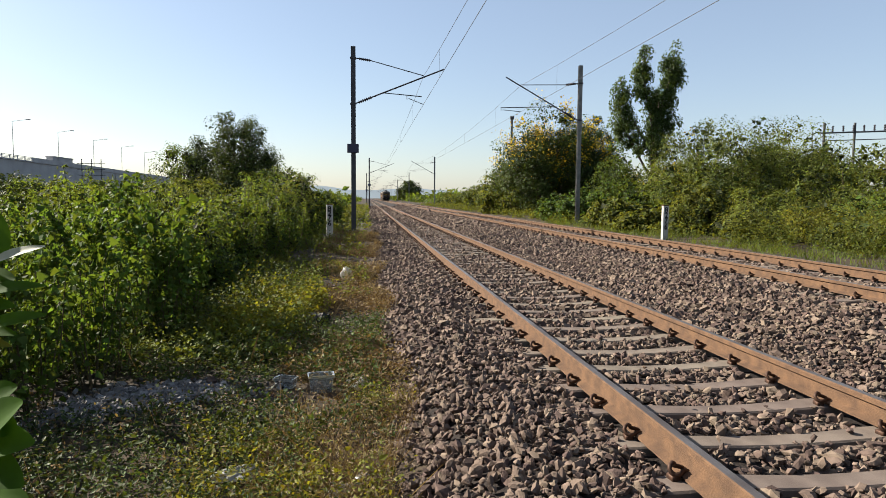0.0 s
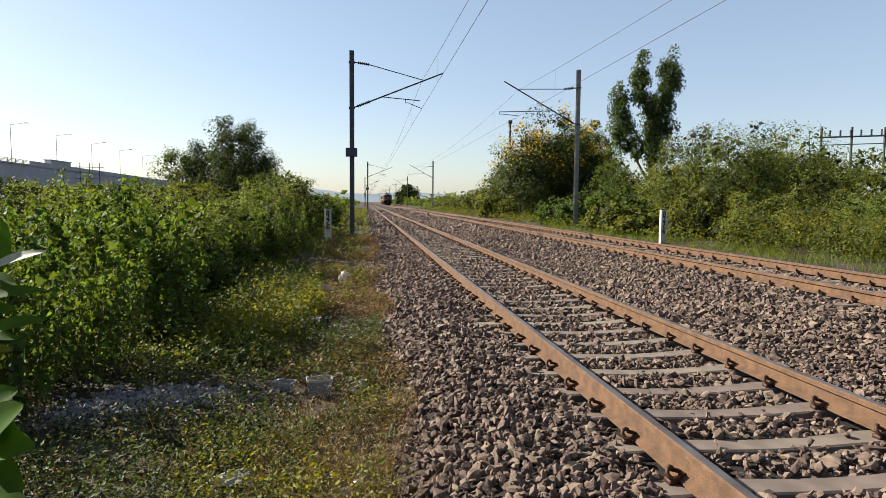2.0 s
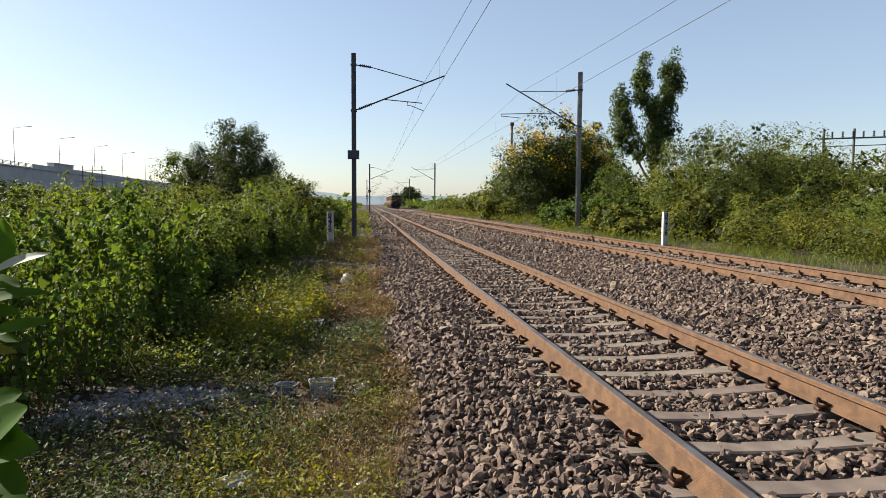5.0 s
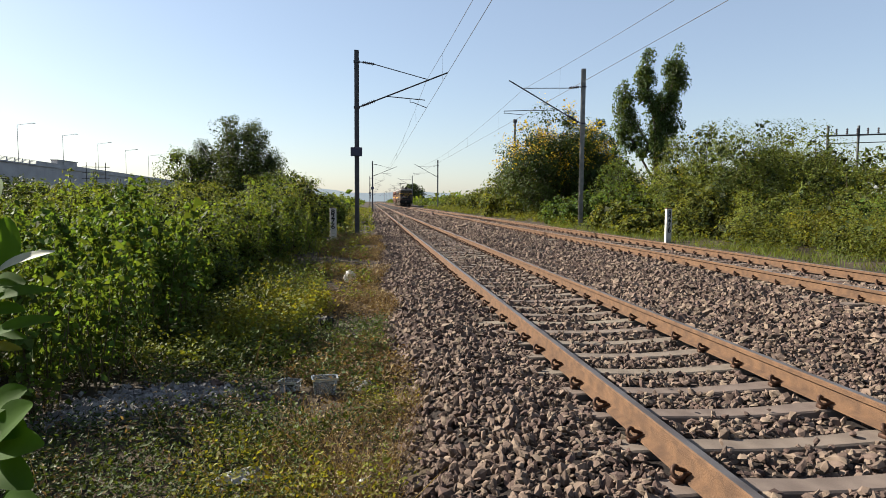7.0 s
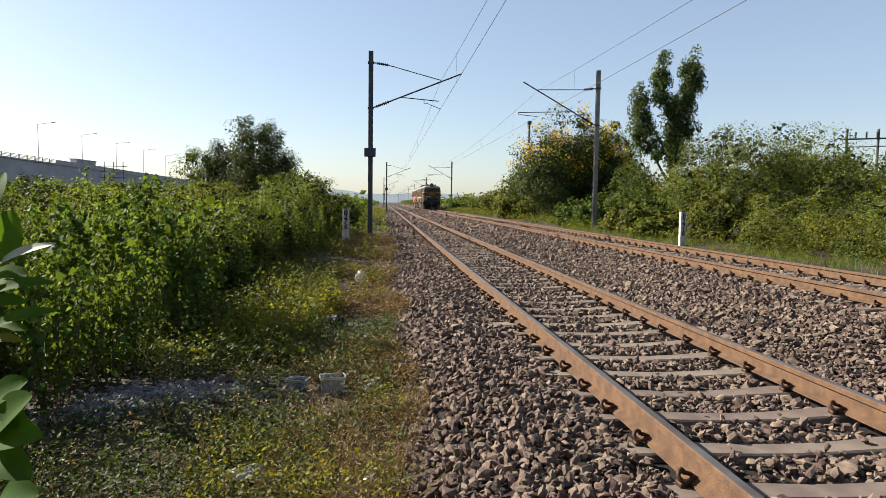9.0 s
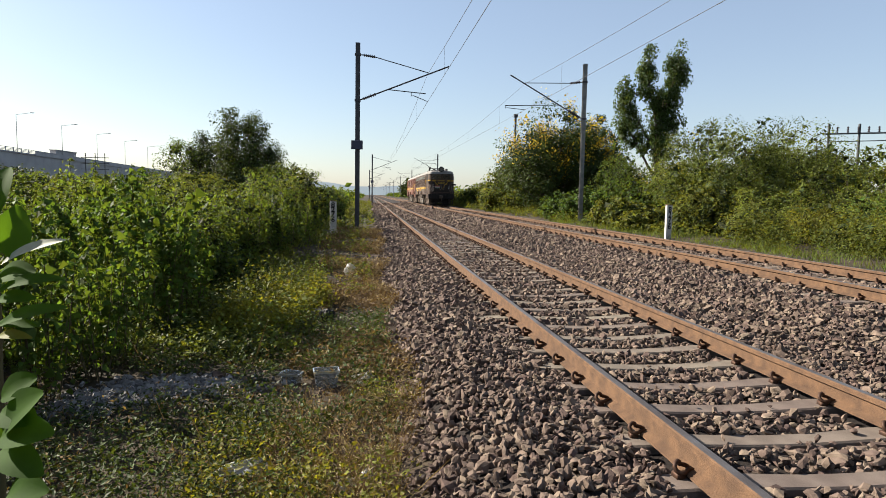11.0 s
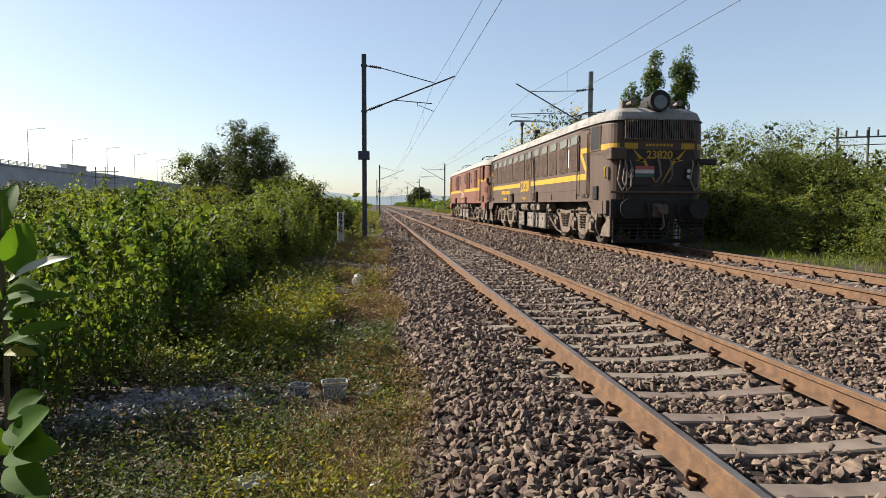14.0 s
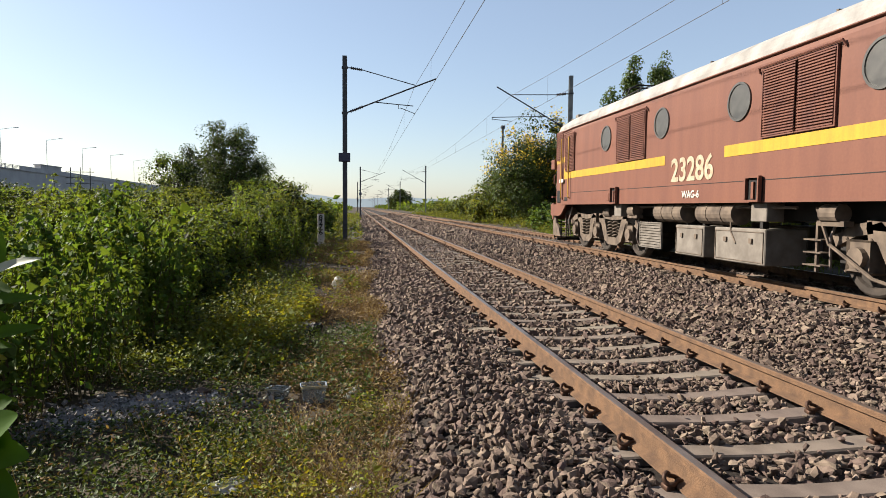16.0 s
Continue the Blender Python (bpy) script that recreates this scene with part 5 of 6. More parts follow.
            # solid dark plate stands for the shade in a toe hole
            bm = box(bmesh.new(), xd - .016, xd + .03, (yd0 + yd1) / 2 - .12, (yd0 + yd1) / 2 + .14, 1.4, 1.5)
            k2 = part("step_hole", bm, M_DARK, lo)
            if s > 0:
                for o_ in (me_w, fr, dr, st_, k2):
                    o_.matrix_basis = flip @ o_.matrix_basis
            else:
                bm = bmesh.new()
                xq = side_x(L, d * (h - .3)) - .03
                tube(bm, [(xq, d * (h - .28), 2.25), (xq - .05, d * (h - .3), 2.22), (xq - .05, d * (h - .3), 1.95), (xq, d * (h - .28), 1.92)], .025, 6)
                part("grab_rail", bm, M_BAND if style == 1 else paint, lo)
        # yellow band with its stepped ends
        z0, z1 = band_z
        gap = (-.95, .92) if style == 1 else (-.95, 1.15)
        bm = bmesh.new()
        ye = h - 1.52
        band(bm, L, -ye, gap[0], z0, z1, sgn=-s * -1)
        band(bm, L, gap[1], ye, z0, z1, sgn=s)
        for d in (-1, 1):
            zt0, zt1 = (2.72, 2.88) if style == 1 else (2.56, 2.72)
            yb = h - 2.08
            band(bm, L, d * yb, d * (h - .06), zt0, zt1, sgn=s)
            band(bm, L, d * (ye + .01), d * yb, z0 + .02, z1 + .1, zt0 - .1, zt1, sgn=s, off=.0075)
        part("yellow_band", bm, M_BAND, lo, "yellow painted waist band")
        # louvres, vents, portholes
        if style == 1:
            for k in range(12):
                yc = -6.65 + 1.21 * k
                put("louvre", LV1, lo, flip @ pose(-1.566, yc, 2.63), "brown slatted air intake")
                put("top_vent", OV1, lo, flip @ pose(-1.562, yc, 3.2))
        else:
            for yc, w in ((-6.02, 1), (-3.1, 1), (-2.34, 1), (2.42, 1), (3.18, 1), (6.95, 1)):
                if w:
                    put("louvre", LV2, lo, flip @ pose(-1.57, yc, 2.78), "red slatted intake door")
            for y0, y1 in ((-6.5, -5.5), (-3.6, -1.85), (1.95, 3.65), (6.5, 7.4)):
                bm = bmesh.new()
                tube(bm, [(-1.57, y0, 3.26), (-1.6, y0 + .03, 3.34), (-1.6, y1 - .03, 3.34), (-1.57, y1, 3.26)], .02, 6)
                o_ = part("rain_strip", bm, M_GRILLR, lo)
                o_.matrix_basis = flip
            for yc in (-4.2, -1.33, 1.33, 4.26):
                put("porthole", PORT, lo, flip @ pose(-1.564, yc, 2.92), "round dark porthole")
        bm = bmesh.new()
        for zz in (1.62,):
            band(bm, L, -h + 2.3, h - 2.3, zz, zz + .012, sgn=s, off=.004)
        part("panel_seam", bm, M_DARK, lo)
        for yc in ((-1.95, 2.35) if style == 1 else (-1.85, 3.6)):
            # black panel inside a rim, its recess shadow given by colour
            bm = box(bmesh.new(), -1.6, -1.5, yc - .17, yc + .17, 1.3, 1.68, .01)
            o_ = part("footstep_box", bm, M_BLACK, lo, "rimmed footstep panel blackened as a shaded recess")
            o_.matrix_basis = flip
            bm = frame_rect(bmesh.new(), -1.6, yc - .15, yc + .15, 1.32, 1.66, .03, .05)
            box(bm, -1.63, -1.6, yc - .03, yc + .03, 1.34, 1.6)
            part("rim", bm, paint, o_)
            bm = box(bmesh.new(), -1.5, -1.2, yc - .2, yc + .2, .98, 1.27, .01)
            o_ = part("valve_box", bm, M_BOXG, lo, "dusty box hung under the side sill")
            o_.matrix_basis = flip
        for yc in ((-6.9, 7.2, 3.6, -4.1) if style == 1 else (4.0, -6.0)):
            bm = box(bmesh.new(), -1.59, -1.5, yc - .04, yc + .04, 1.36, 1.55, .008)
            o_ = part("lifting_lug", bm, paint, lo)
            o_.matrix_basis = flip
        # gear under the frame
        o1 = 0 if style == 1 else .75
        for y0, y1 in ((-.15 + o1, 1.0 + o1), (-1.85 + o1, -.7 + o1)):
            bm = bmesh.new()
            tube(bm, [(-1.3, y0, 1.1), (-1.3, y0 + .06, 1.1), (-1.3, y1 - .06, 1.1), (-1.3, y1, 1.1)], .2, 18)
            for u in (.3, .7):
                yy = y0 + (y1 - y0) * u
                tube(bm, [(-1.3, yy - .02, 1.1), (-1.3, yy + .02, 1.1)], .21, 18)
            o_ = part("air_tank", bm, M_GRIME, lo, "dusty cylindrical air tank")
            o_.matrix_basis = flip
        for y0, y1 in ((-.9 + o1, .15 + o1), (-2.75 + o1 * 1.1, -1.25 + o1)):
            bm = box(bmesh.new(), -1.42, -.7, y0, y1, .28, .86, .015)
            o_ = part("battery_box", bm, M_BOXG, lo, "dusty grey equipment box")
            o_.matrix_basis = flip
            bm = bmesh.new()
            for u in (.25, .75):
                yy = y0 + (y1 - y0) * u
                box(bm, -1.445, -1.41, yy - .04, yy + .04, .62, .7)
            frame_rect(bm, -1.42, y0 + .05, y1 - .05, .33, .8, .012, .012)
            hd = part("box_hasp", bm, M_GRIME, o_)
            for u in (.2, .8):
                yy = y0 + (y1 - y0) * u
                o_ = part("box_hanger", box(bmesh.new(), -1.3, -1.2, yy - .04, yy + .04, .84, 1.2), M_DARK, lo)
                o_.matrix_basis = flip
        put("radiator_grille", GRL, lo, flip @ pose(-1.36, 1.38 + o1 * .95, .6), "ribbed metal radiator")
        bm = bmesh.new()
        tube(bm, [(-1.38, 2.6, 1.2), (-1.4, 1.0, 1.22), (-1.4, -2.6, 1.2)], .025, 6)
        tube(bm, [(-1.4, -.95, 1.2), (-1.42, -1.0, .8), (-1.42, -1.15, .6)], .02, 6)
        tube(bm, [(-1.4, -3.0, 1.2), (-1.36, -3.2, .7), (-1.3, -3.9, .3), (-1.25, -4.4, .2)], .025, 6)
        o_ = part("pipe_run", bm, M_GRIME, lo)
        o_.matrix_basis = flip
        for yc in (-3.25, 3.0):
            bm = bmesh.new()
            tube(bm, [(-1.34, yc - .16, 1.12), (-1.34, yc + .16, 1.12)], .13, 14)
            box(bm, -1.4, -1.25, yc - .25, yc + .25, .95, 1.02)
            o_ = part("motor_casing", bm, M_GRIME, lo)
            o_.matrix_basis = flip
        # painted numbers and marks
        turn = pose(-1.57, 0, 0, 90, 0, -90) if s < 0 else pose(1.57, 0, 0, 90, 0, 90)
        yn = (.06 if style == 1 else .12)
        side_m = pose(s * 1.568, yn, (1.93 if style == 1 else 1.9), 90, 0, 90 * s)
        words(number, .61 if style == 1 else .62, M_BAND if style == 1 else M_NUMB, lo, side_m, "painted_number", .98, .002)
        words("WAG5A" if style == 1 else "WAG-6", .2 if style == 1 else .19, M_BAND if style == 1 else M_FLAGW, lo, pose(s * 1.568, yn + (.12 if style == 1 else 0), 1.44, 90, 0, 90 * s), "painted_mark", 1, .002)
        bm = bmesh.new()
        if style == 1:
            for k in range(14):
                if k != 6:
                    y0 = 5.0 - k * .138
                    box(bm, -1.57, -1.562, y0 - .1, y0, 1.67, 1.84)
            for k in range(9):
                y0 = 4.5 - k * .11
                box(bm, -1.57, -1.562, y0 - .08, y0, 1.4, 1.49)
        else:
            box(bm, -1.57, -1.562, 7.55, 7.95, 1.95, 2.05)
        o_ = part("painted_bars", bm, M_BAND if style == 1 else M_FLAGW, lo, "row of small painted marks")
        o_["kind"] = "stuff"
        o_.matrix_basis = flip
    if style == 1:
        bm = bmesh.new()
        box(bm, -1.572, -1.56, -6.1, -6.04, 2.42, 2.95)
        box(bm, -1.572, -1.56, -6.16, -6.04, 2.38, 2.44)
        box(bm, -1.572, -1.56, -6.1, -6.05, 3.05, 3.3)
        part("white_streak", bm, M_WHITE, lo, "chalk white paint drips")
    # added plates that put shade and grime into the end walls' colour
    for d in (-1, 1):
        part("end_panel", box(bmesh.new(), -1.0, 1.0, d * h - .008, d * h + .008, 1.36, 2.7), M_SHADEGRIME, lo, "end panel with shade and grime put into its dark brown")
    # front writing and signs
    words(number, .3, M_BAND if style == 1 else M_FLAGW, lo, pose(0, -h - .02, 2.55, 90), "painted_number", 1.0, .002)
    bm = bmesh.new()
    for k in range(8):
        x = -.4 + k * .1
        box(bm, x, x + .07, -h - .02, -h + .02, 2.79, 2.86)
    part("painted_bars", bm, M_BAND if style == 1 else M_FLAGW, lo)["kind"] = "stuff"
    if style == 1:
        for s in (-1, 1):
            part("lightning_mark", bolt(bmesh.new(), h, s), M_BAND, lo, "yellow painted lightning stroke")
        for k, m_ in enumerate((M_FLAGR, M_FLAGW, M_FLAGG)):
            part("painted_panel", box(bmesh.new(), -.68, -.14, -h - .018, -h + .02, 2.15 - k * .1, 2.25 - k * .1), m_, lo)
        for sx in (-.05, .28):
            bm = bmesh.new()
            tube(bm, [(sx, -h - .02, 2.42), (sx, -h - .12, 2.38), (sx + .06, -h - .12, 2.0), (sx - .02, -h - .03, 1.8)], .03, 7)
            part("air_hose", bm, M_BOXG, lo, "pale flexible hose")
    for d in (-1, 1):
        for x0, x1 in ((-1.0, -.62), (.62, 1.0)):
            part("yellow_band", strip_on_front(bmesh.new(), h, [(x0, 2.8), (x1, 2.8)], .16, d), M_BAND, lo)
    # roof gear
    pantograph(lo, 5.2 if style == 1 else 5.0, style == 1, -1)
    pantograph(lo, -5.6, False, 1)
    for k in range(6):
        bm = insulator(bmesh.new(), (.3 * (-1) ** k, -3 + k * 1.1, 3.88), (.3 * (-1) ** k, -3 + k * 1.1, 4.15), .09, 4)
        part("roof_insulator", bm, M_INS, lo)
    part("roof_bus_bar", tube(bmesh.new(), [(.3, -4.6, 4.15), (.3, 4.4, 4.15)], .02, 6), M_WIRE, lo)
    bogie(lo, [-7.35, -5.65, -3.55], -1)
    bogie(lo, [3.55, 5.65, 7.35], 1)
    return lo


LV1, LV2 = louvre_mesh(.92, .76, 17, True, M_GRILL), louvre_mesh(.74, 1.0, 24, False, M_GRILLR)
OV1 = oval_mesh(.84, .25, mat("greyed_vent", (.2, .205, .185), .7), "top_vent", .02, 24, 4)
PORT = oval_mesh(.56, .56, mat("dusty_porthole", (.09, .085, .075), .35), "porthole", .035, 28)
GRL = louvre_mesh(1.0, .52, 9, False, M_BOXG)
loco_a = locomotive("23820", 18.6, M_BROWN, M_ROOF, M_GRILL, (1.93, 2.11), "chocolate brown electric locomotive with a yellow waist band", 1)
loco_b = locomotive("23286", 18.3, M_RED, M_ROOFW, M_GRILLR, (2.05, 2.24), "red-brown electric locomotive with a yellow waist band", 2)

# ---- distance: flyover, gantry, telegraph posts, hills ----
# flyover and lamp greys are lightened to paint in distance haze
M_FLY = mat("haze_pale_bridge_concrete", (.62, .62, .63), .85, 0, (.5, .5, .51), .25, .1, 3)
M_LAMPPOST = mat("haze_pale_lamp_post", (.42, .42, .43), .6, .2)
M_STEEL = mat("grey_lattice_steel", (.12, .12, .12), .6, .3)
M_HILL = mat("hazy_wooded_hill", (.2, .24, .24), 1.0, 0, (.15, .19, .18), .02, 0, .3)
M_HILL.node_tree.nodes["Principled BSDF"].inputs["Emission Color"].default_value = (.12, .138, .15, 1)      # distant haze put in as a faint bluish glow
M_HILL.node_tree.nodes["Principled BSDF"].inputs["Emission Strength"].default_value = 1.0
fly = empty("flyover", (-100, 0, 0), "grey concrete road flyover with a railing beyond the scrub", "flyover")


def fly_z(y):
    return 13.1 - (y - 185) * .012


def slope_box(bm, x0, x1, y0, y1, d0, d1):
    vs = [bm.verts.new((x, y, fly_z(y) + d)) for x in (x0, x1) for y in (y0, y1) for d in (d0, d1)]
    for q4 in ((0, 1, 3, 2), (4, 6, 7, 5), (0, 4, 5, 1), (2, 3, 7, 6), (0, 2, 6, 4), (1, 5, 7, 3)):
        bm.faces.new([vs[i] for i in q4])
    return bm


part("retaining_wall", slope_box(bmesh.new(), -13, 0, 40, 520, -17, -1.15), M_FLY, fly)
part("deck_edge", slope_box(bmesh.new(), -.3, .35, 40, 520, -1.5, -1.1), M_FLY, fly)
part("parapet", slope_box(bmesh.new(), -.2, .1, 205, 520, -1.15, 0), M_FLY, fly)
for k in range(3):
    part("rail_bar", slope_box(bmesh.new(), -.1, 0, 40, 205, -.15 - k * .36, -.02 - k * .36), M_FLY, fly)
for k in range(40):
    y = 45 + k * 4
    part("rail_post", slope_box(bmesh.new(), -.15, .05, y, y + .3, -1.15, .05), M_FLY, fly)
lamp = None
for k in range(9):
    y = 196 + (k - 2) * 27
    if lamp is None:
        lamp = empty("street_lamp", (-100.5, y, fly_z(y) - 1.2), "slender grey street lamp on the flyover", "street lamp", "street lamps")
        part("pole", tube(bmesh.new(), [(0, 0, 0), (0, 0, 10.8)], .1, 8, .06), M_LAMPPOST, lamp)
        part("arm", tube(bmesh.new(), [(0, 0, 10.7), (4.0, 0, 11.3)], .06, 6), M_LAMPPOST, lamp)
        part("lantern", box(bmesh.new(), 3.8, 4.9, -.18, .18, 11.2, 11.4, .04), M_LAMPPOST, lamp)
    else:
        copy_thing(lamp, pose(-100.5, y, fly_z(y) - 1.2))
kiosk = empty("bridge_cabin", (-101, 226, fly_z(226) - 1.1), "low grey cabin on the flyover deck", "cabin")
part("wall", box(bmesh.new(), -2, 0, -6, 8, 0, 2.4, .05), M_FLY, kiosk)
part("roof", box(bmesh.new(), -2.2, .2, -6.3, 8.3, 2.4, 2.7, .04), M_FLY, kiosk)

gantry = empty("line_gantry", (-28.4, 70, -.4), "dark steel lattice gantry with insulators beyond the scrub", "gantry")
for k in range(3):
    part("post", box(bmesh.new(), -.98 + k * .95, -.92 + k * .95, -.03, .03, -.3, 5.2), M_STEEL, gantry)
    part("insulator", insulator(bmesh.new(), (-.95 + k * .95, 0, 5.2), (-.95 + k * .95, 0, 5.6), .08, 4), M_INS, gantry)
for zz in (3.2, 3.9, 4.5, 5.1):
    part("crossbar", box(bmesh.new(), -1.4, 1.35, -.03, .03, zz, zz + .06), M_STEEL, gantry)

tele = empty("telegraph_frame", (26.4, 32, .2), "old rusty telegraph frame with insulators above the bushes", "telegraph frame")
for k, (x, hh) in enumerate(((-1.8, 5.4), (0, 5.45), (2.0, 5.5), (3.8, 5.5))):
    part("post", box(bmesh.new(), x - .045, x + .045, -.045, .045, -.3, hh), M_STEEL, tele)
for d in (0, -.42):
    part("crossbar", tube(bmesh.new(), [(-2.0, 0, 4.85 + d), (4.4, 0, 5.15 + d)], .045 if d == 0 else .025, 6), M_STEEL, tele)
for k in range(8):
    x = -1.3 + k * .62
    part("insulator", insulator(bmesh.new(), (x, 0, 4.9 + (x + 2) * .047), (x, 0, 5.22 + (x + 2) * .047), .07, 3), M_INS, tele)

hx = np.linspace(-2600, 2600, 120)
hz = 16 + 9 * np.sin(hx * .004 + 1) + 7 * np.sin(hx * .011) + 26 * np.exp(-((hx + 160) / 110) ** 2) + rng.normal(0, 1.2, 120)
hv = np.concatenate([np.stack([hx, 0 * hx + 2000, 0 * hx - 10], -1), np.stack([hx, 0 * hx + 2000, hz], -1), np.stack([hx, 0 * hx + 2400, 0 * hx - 10], -1)])
hi = np.arange(119)
hf = np.concatenate([np.stack([hi, hi + 1, hi + 121, hi + 120], -1), np.stack([hi + 120, hi + 121, hi + 241, hi + 240], -1)])
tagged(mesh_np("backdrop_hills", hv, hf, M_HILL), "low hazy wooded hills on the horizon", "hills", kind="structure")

# ---- litter and the near sapling ----
M_PLASTIC = mat("milky_plastic_film", (.6, .62, .63), .3, 0, (.6, .62, .62), 20, .3, 30, trans=.3)
M_CLEAR = mat("clear_scratched_plastic", (.8, .84, .84), .2, 0, (.65, .7, .7), 30, .2, 60)
M_CLEAR.node_tree.nodes["Principled BSDF"].inputs["Transmission Weight"].default_value = .75
M_TEAL = mat("teal_cloth", (.03, .3, .3), .7, 0, (.02, .2, .22), 12, .4, 60)
M_REDP = mat("red_wrapper", (.6, .07, .05), .4)
M_BLUEP = mat("blue_wrapper", (.08, .12, .4), .4)
M_RUBBLE = mat("pale_broken_mortar", (.3, .29, .28), .9, 0, (.2, .19, .185), 10, .4, 60, island=True)
M_BIGLEAF = mat("thick_pale_green_leaf", (.075, .175, .016), .75, 0, (.052, .125, .014), 6, .1, 30, .12, trans=.5)
M_PALELEAF = mat("grey_leaf_underside", (.6, .62, .52), .6, 0, (.4, .43, .33), 8, trans=.2)


def crumple(name, loc, size, material, label, category, amp=.35, rz=0, seed=0):
    bm = bmesh.new()
    bmesh.ops.create_icosphere(bm, subdivisions=3, radius=1)
    for v in bm.verts:
        n_ = noise.noise(v.co * 1.7 + Vector((seed * 7.3, 0, 0))) + .5 * noise.noise(v.co * 4.1 + Vector((0, seed * 3.1, 0)))
        v.co *= 1 + amp * n_
        v.co = Vector((v.co.x * size[0], v.co.y * size[1], v.co.z * size[2]))
    o = part(name, bm, material)
    o.matrix_basis = pose(*on_ground(*loc, size[2] * .6), 0, 0, rz)
    return tagged(o, label, category, "litter")


def tub(loc, size, rz, label):
    """An open thin-walled plastic container."""
    w, d, h = size
    t = empty("plastic_container", on_ground(*loc, .01), label, "container", "litter", rz=rz)
    bm = bmesh.new()
    prev = None
    for s, z in ((.82, 0), (1, h), (1.06, h), (1.06, h - .012), (1.02, h - .012), (.97, h - .01), (.79, .006)):
        cur = [bm.verts.new((x * s * w / 2, y * s * d / 2, z)) for x, y in ((-1, -.8), (-.8, -1), (.8, -1), (1, -.8), (1, .8), (.8, 1), (-.8, 1), (-1, .8))]
        if prev:
            for k in range(8):
                bm.faces.new((prev[k], prev[(k + 1) % 8], cur[(k + 1) % 8], cur[k]))
        else:
            bm.faces.new(cur[::-1])
        prev = cur
    bm.faces.new(prev)
    part("shell", bm, M_CLEAR, t)
    part("rim", box(bmesh.new(), -w * .53, w * .53, -d * .53, -d * .51, h - .02, h + .004, .002), M_PLASTIC, t)
    return t


crumple("plastic_bag", (-.44, 13.7), (.1, .1, .17), M_PLASTIC, "crumpled white plastic bag on the dry verge", "plastic bag", .5, 20, 1)
crumple("plastic_bag", (-.3, 13.5), (.09, .07, .05), M_PLASTIC, "flat torn scrap of white plastic", "plastic bag", .5, 60, 2)
crumple("teal_rag", (-.52, 7.6), (.15, .08, .035), M_TEAL, "small teal rag lying among the weeds", "rag", .6, 10, 3)
tub((-.45, 6.2), (.24, .17, .17), 8, "clear plastic container standing among the weeds")
tub((-.8, 6.3), (.2, .15, .1), -20, "clear blue-tinted plastic tray among the weeds")
crumple("wrapper", (-.1, 6.35), (.11, .08, .06), M_PLASTIC, "crumpled white and blue wrapper by the ballast", "wrapper", .6, 30, 5)
crumple("wrapper", (-.02, 6.5), (.06, .05, .05), M_BLUEP, "crumpled blue wrapper by the ballast", "wrapper", .6, 70, 6)
crumple("wrapper", (-1.3, 5.98), (.03, .04, .025), M_REDP, "small red wrapper among the weeds", "wrapper", .5, 0, 7)
crumple("plastic_bag", (-.86, 4.25), (.16, .09, .05), M_PLASTIC, "torn white plastic bag among low weeds", "plastic bag", .6, 15, 8)
crumple("plastic_cup", (-.02, 4.1), (.07, .07, .06), M_CLEAR, "crushed clear plastic cup by the ballast", "cup", .3, 0, 9)
crumple("plastic_cup", (-.18, 4.0), (.08, .06, .04), M_PLASTIC, "crushed white plastic cup by the ballast", "cup", .4, 50, 10)
# crumpled near-black lump at a dark spot of the verge
crumple("black_lump", (-.66, 9.4), (.11, .09, .12), M_BLACK, "dark crumpled lump on the verge", "rag", .5, 0, 11)
for k, (x, y, s) in enumerate(((-.85, 10, .16), (-1.6, 10.8, .2), (-1.9, 10.9, .14), (-1.35, 10.6, .12), (-.25, 8.7, .06))):
    crumple("rubble_lump", (x, y), (s, s * .7, s * .35), M_RUBBLE, "pale lump of broken mortar on the verge", "rubble", .45, k * 40, 20 + k)
# spilled broken mortar in the shade
n = 2200
px_, py_ = rng.normal(-1.95, .38, n), rng.normal(6.15, .2, n)
px_[:700], py_[:700] = rng.normal(-2.45, .25, 700), rng.normal(5.75, .14, 700)
ob = stone_field("broken_mortar", (px_, py_, ground_z(px_, py_) + rng.uniform(0, .03, n), .017 * rng.lognormal(0, .4, n)), S20, F20, None)
ob.data.materials.clear()
ob.data.materials.append(M_RUBBLE)
tagged(ob, "heap of pale broken mortar in the shade", "rubble", kind="stuff")

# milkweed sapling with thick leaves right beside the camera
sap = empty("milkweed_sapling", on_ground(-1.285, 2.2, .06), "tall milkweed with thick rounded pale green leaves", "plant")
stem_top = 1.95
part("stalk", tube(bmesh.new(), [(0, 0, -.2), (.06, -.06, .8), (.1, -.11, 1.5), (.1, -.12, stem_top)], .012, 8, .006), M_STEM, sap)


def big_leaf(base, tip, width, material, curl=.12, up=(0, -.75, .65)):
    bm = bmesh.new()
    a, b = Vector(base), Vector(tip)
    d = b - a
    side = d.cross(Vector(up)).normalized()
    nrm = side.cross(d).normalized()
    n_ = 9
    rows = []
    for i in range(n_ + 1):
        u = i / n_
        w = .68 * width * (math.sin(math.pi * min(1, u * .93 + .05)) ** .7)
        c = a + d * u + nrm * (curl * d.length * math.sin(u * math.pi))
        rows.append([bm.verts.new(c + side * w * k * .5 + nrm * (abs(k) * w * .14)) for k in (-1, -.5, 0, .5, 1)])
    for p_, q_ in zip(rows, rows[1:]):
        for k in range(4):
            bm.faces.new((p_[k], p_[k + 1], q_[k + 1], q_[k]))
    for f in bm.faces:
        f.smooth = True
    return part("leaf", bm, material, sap)


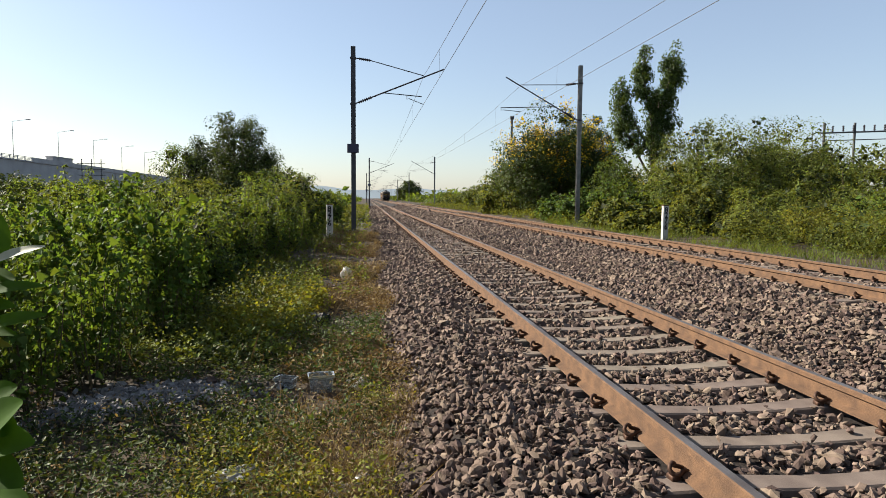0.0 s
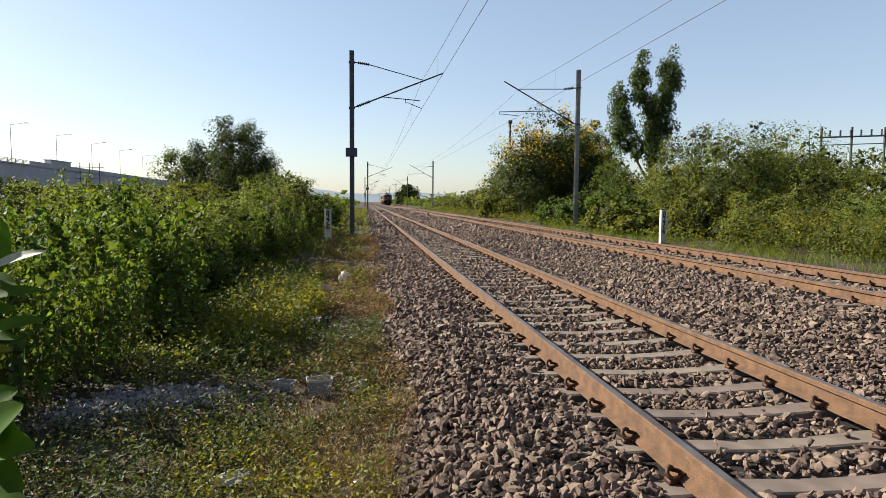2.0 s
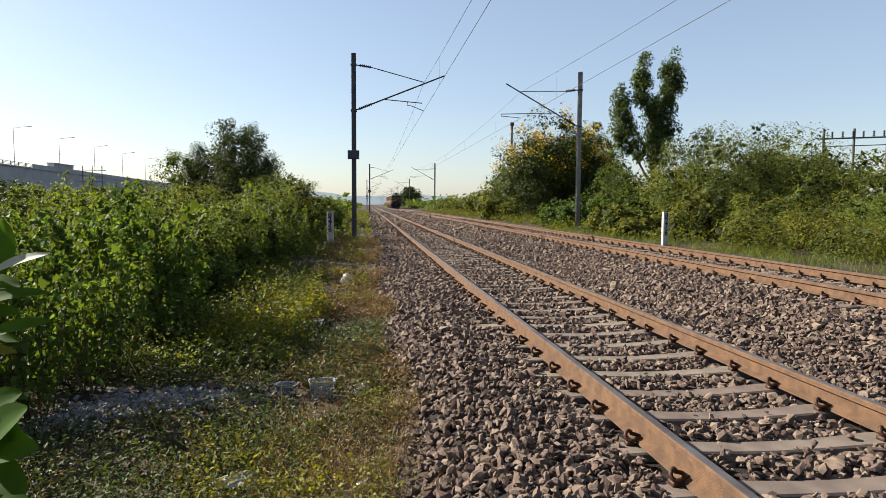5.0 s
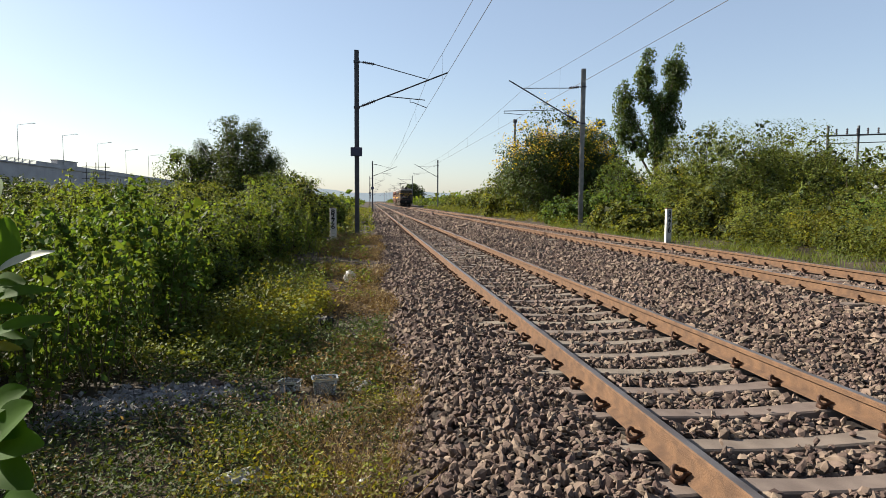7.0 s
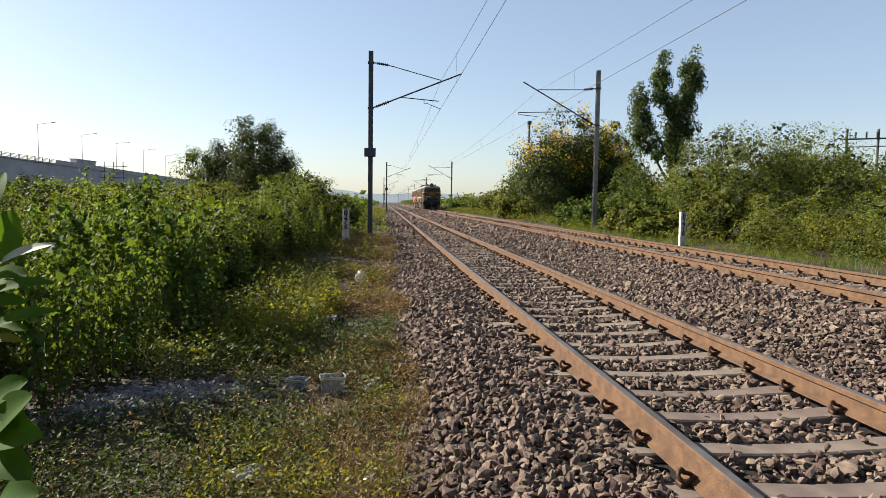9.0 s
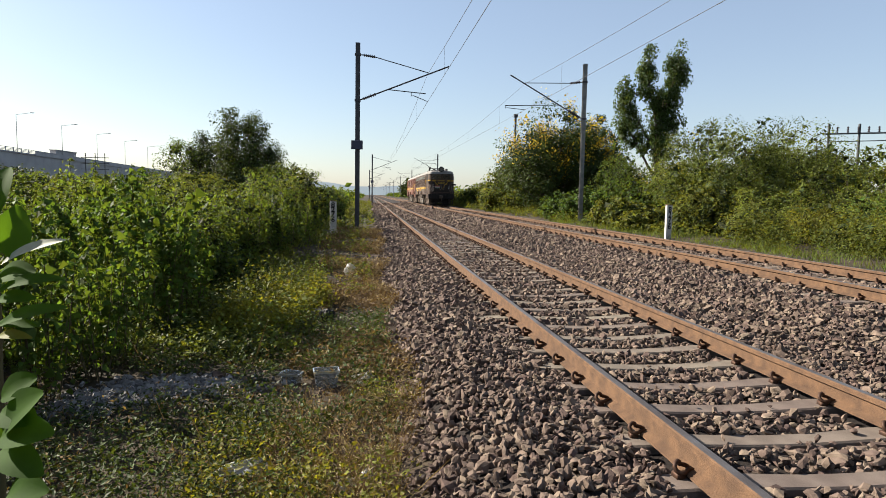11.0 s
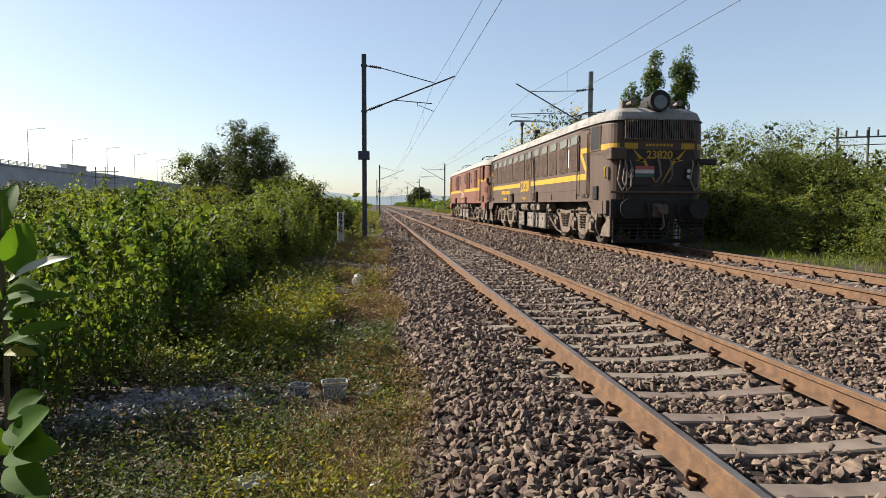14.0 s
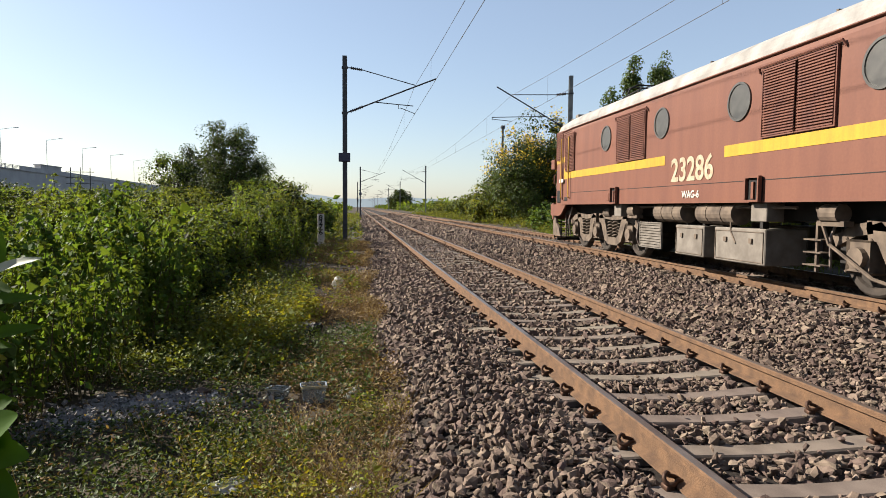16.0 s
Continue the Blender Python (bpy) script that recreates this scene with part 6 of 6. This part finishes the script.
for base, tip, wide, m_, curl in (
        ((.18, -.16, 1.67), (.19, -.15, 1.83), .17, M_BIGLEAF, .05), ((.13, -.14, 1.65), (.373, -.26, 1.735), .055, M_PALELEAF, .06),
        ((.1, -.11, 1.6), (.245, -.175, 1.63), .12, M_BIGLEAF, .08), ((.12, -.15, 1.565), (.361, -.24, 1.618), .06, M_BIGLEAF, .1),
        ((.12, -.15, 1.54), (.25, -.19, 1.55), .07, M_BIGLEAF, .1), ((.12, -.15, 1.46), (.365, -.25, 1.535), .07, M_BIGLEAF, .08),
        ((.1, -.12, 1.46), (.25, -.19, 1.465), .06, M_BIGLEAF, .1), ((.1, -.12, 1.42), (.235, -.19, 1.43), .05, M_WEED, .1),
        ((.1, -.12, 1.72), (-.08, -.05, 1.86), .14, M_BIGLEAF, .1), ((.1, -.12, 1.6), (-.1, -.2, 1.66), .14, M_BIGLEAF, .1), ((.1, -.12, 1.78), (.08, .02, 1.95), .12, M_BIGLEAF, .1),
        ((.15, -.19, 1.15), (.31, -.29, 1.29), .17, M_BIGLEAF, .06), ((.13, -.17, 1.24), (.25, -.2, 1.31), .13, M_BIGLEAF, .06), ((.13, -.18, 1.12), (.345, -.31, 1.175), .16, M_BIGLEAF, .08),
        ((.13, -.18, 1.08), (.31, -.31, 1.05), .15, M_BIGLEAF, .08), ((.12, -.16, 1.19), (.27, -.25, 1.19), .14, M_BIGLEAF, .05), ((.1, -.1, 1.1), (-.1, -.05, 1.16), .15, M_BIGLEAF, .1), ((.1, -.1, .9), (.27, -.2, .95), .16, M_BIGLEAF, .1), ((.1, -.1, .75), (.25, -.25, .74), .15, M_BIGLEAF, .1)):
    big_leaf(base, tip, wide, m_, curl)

# ---- the train runs at a steady pace along the far track ----
SPEED = 17.35
START = 44.18 + SPEED * 12.5 + 8.0       # the first locomotive's middle at the start
COUPLED = 19.59


def motions():
    for lo, back in ((loco_a, 0.0), (loco_b, COUPLED)):
        walk(lo, [(t, pose(X2, START + back - SPEED * t, Z2)) for t in (0, 4, 8, 12, 16)])
    step = math.degrees(SPEED / .545) / FPS
    for k, (ws, ax) in enumerate(wheelsets):
        walk(ws, [(i / FPS, pose(0, ax, .545, (k * 23 + i * step) % 360)) for i in range(16 * FPS + 1)])


motions()
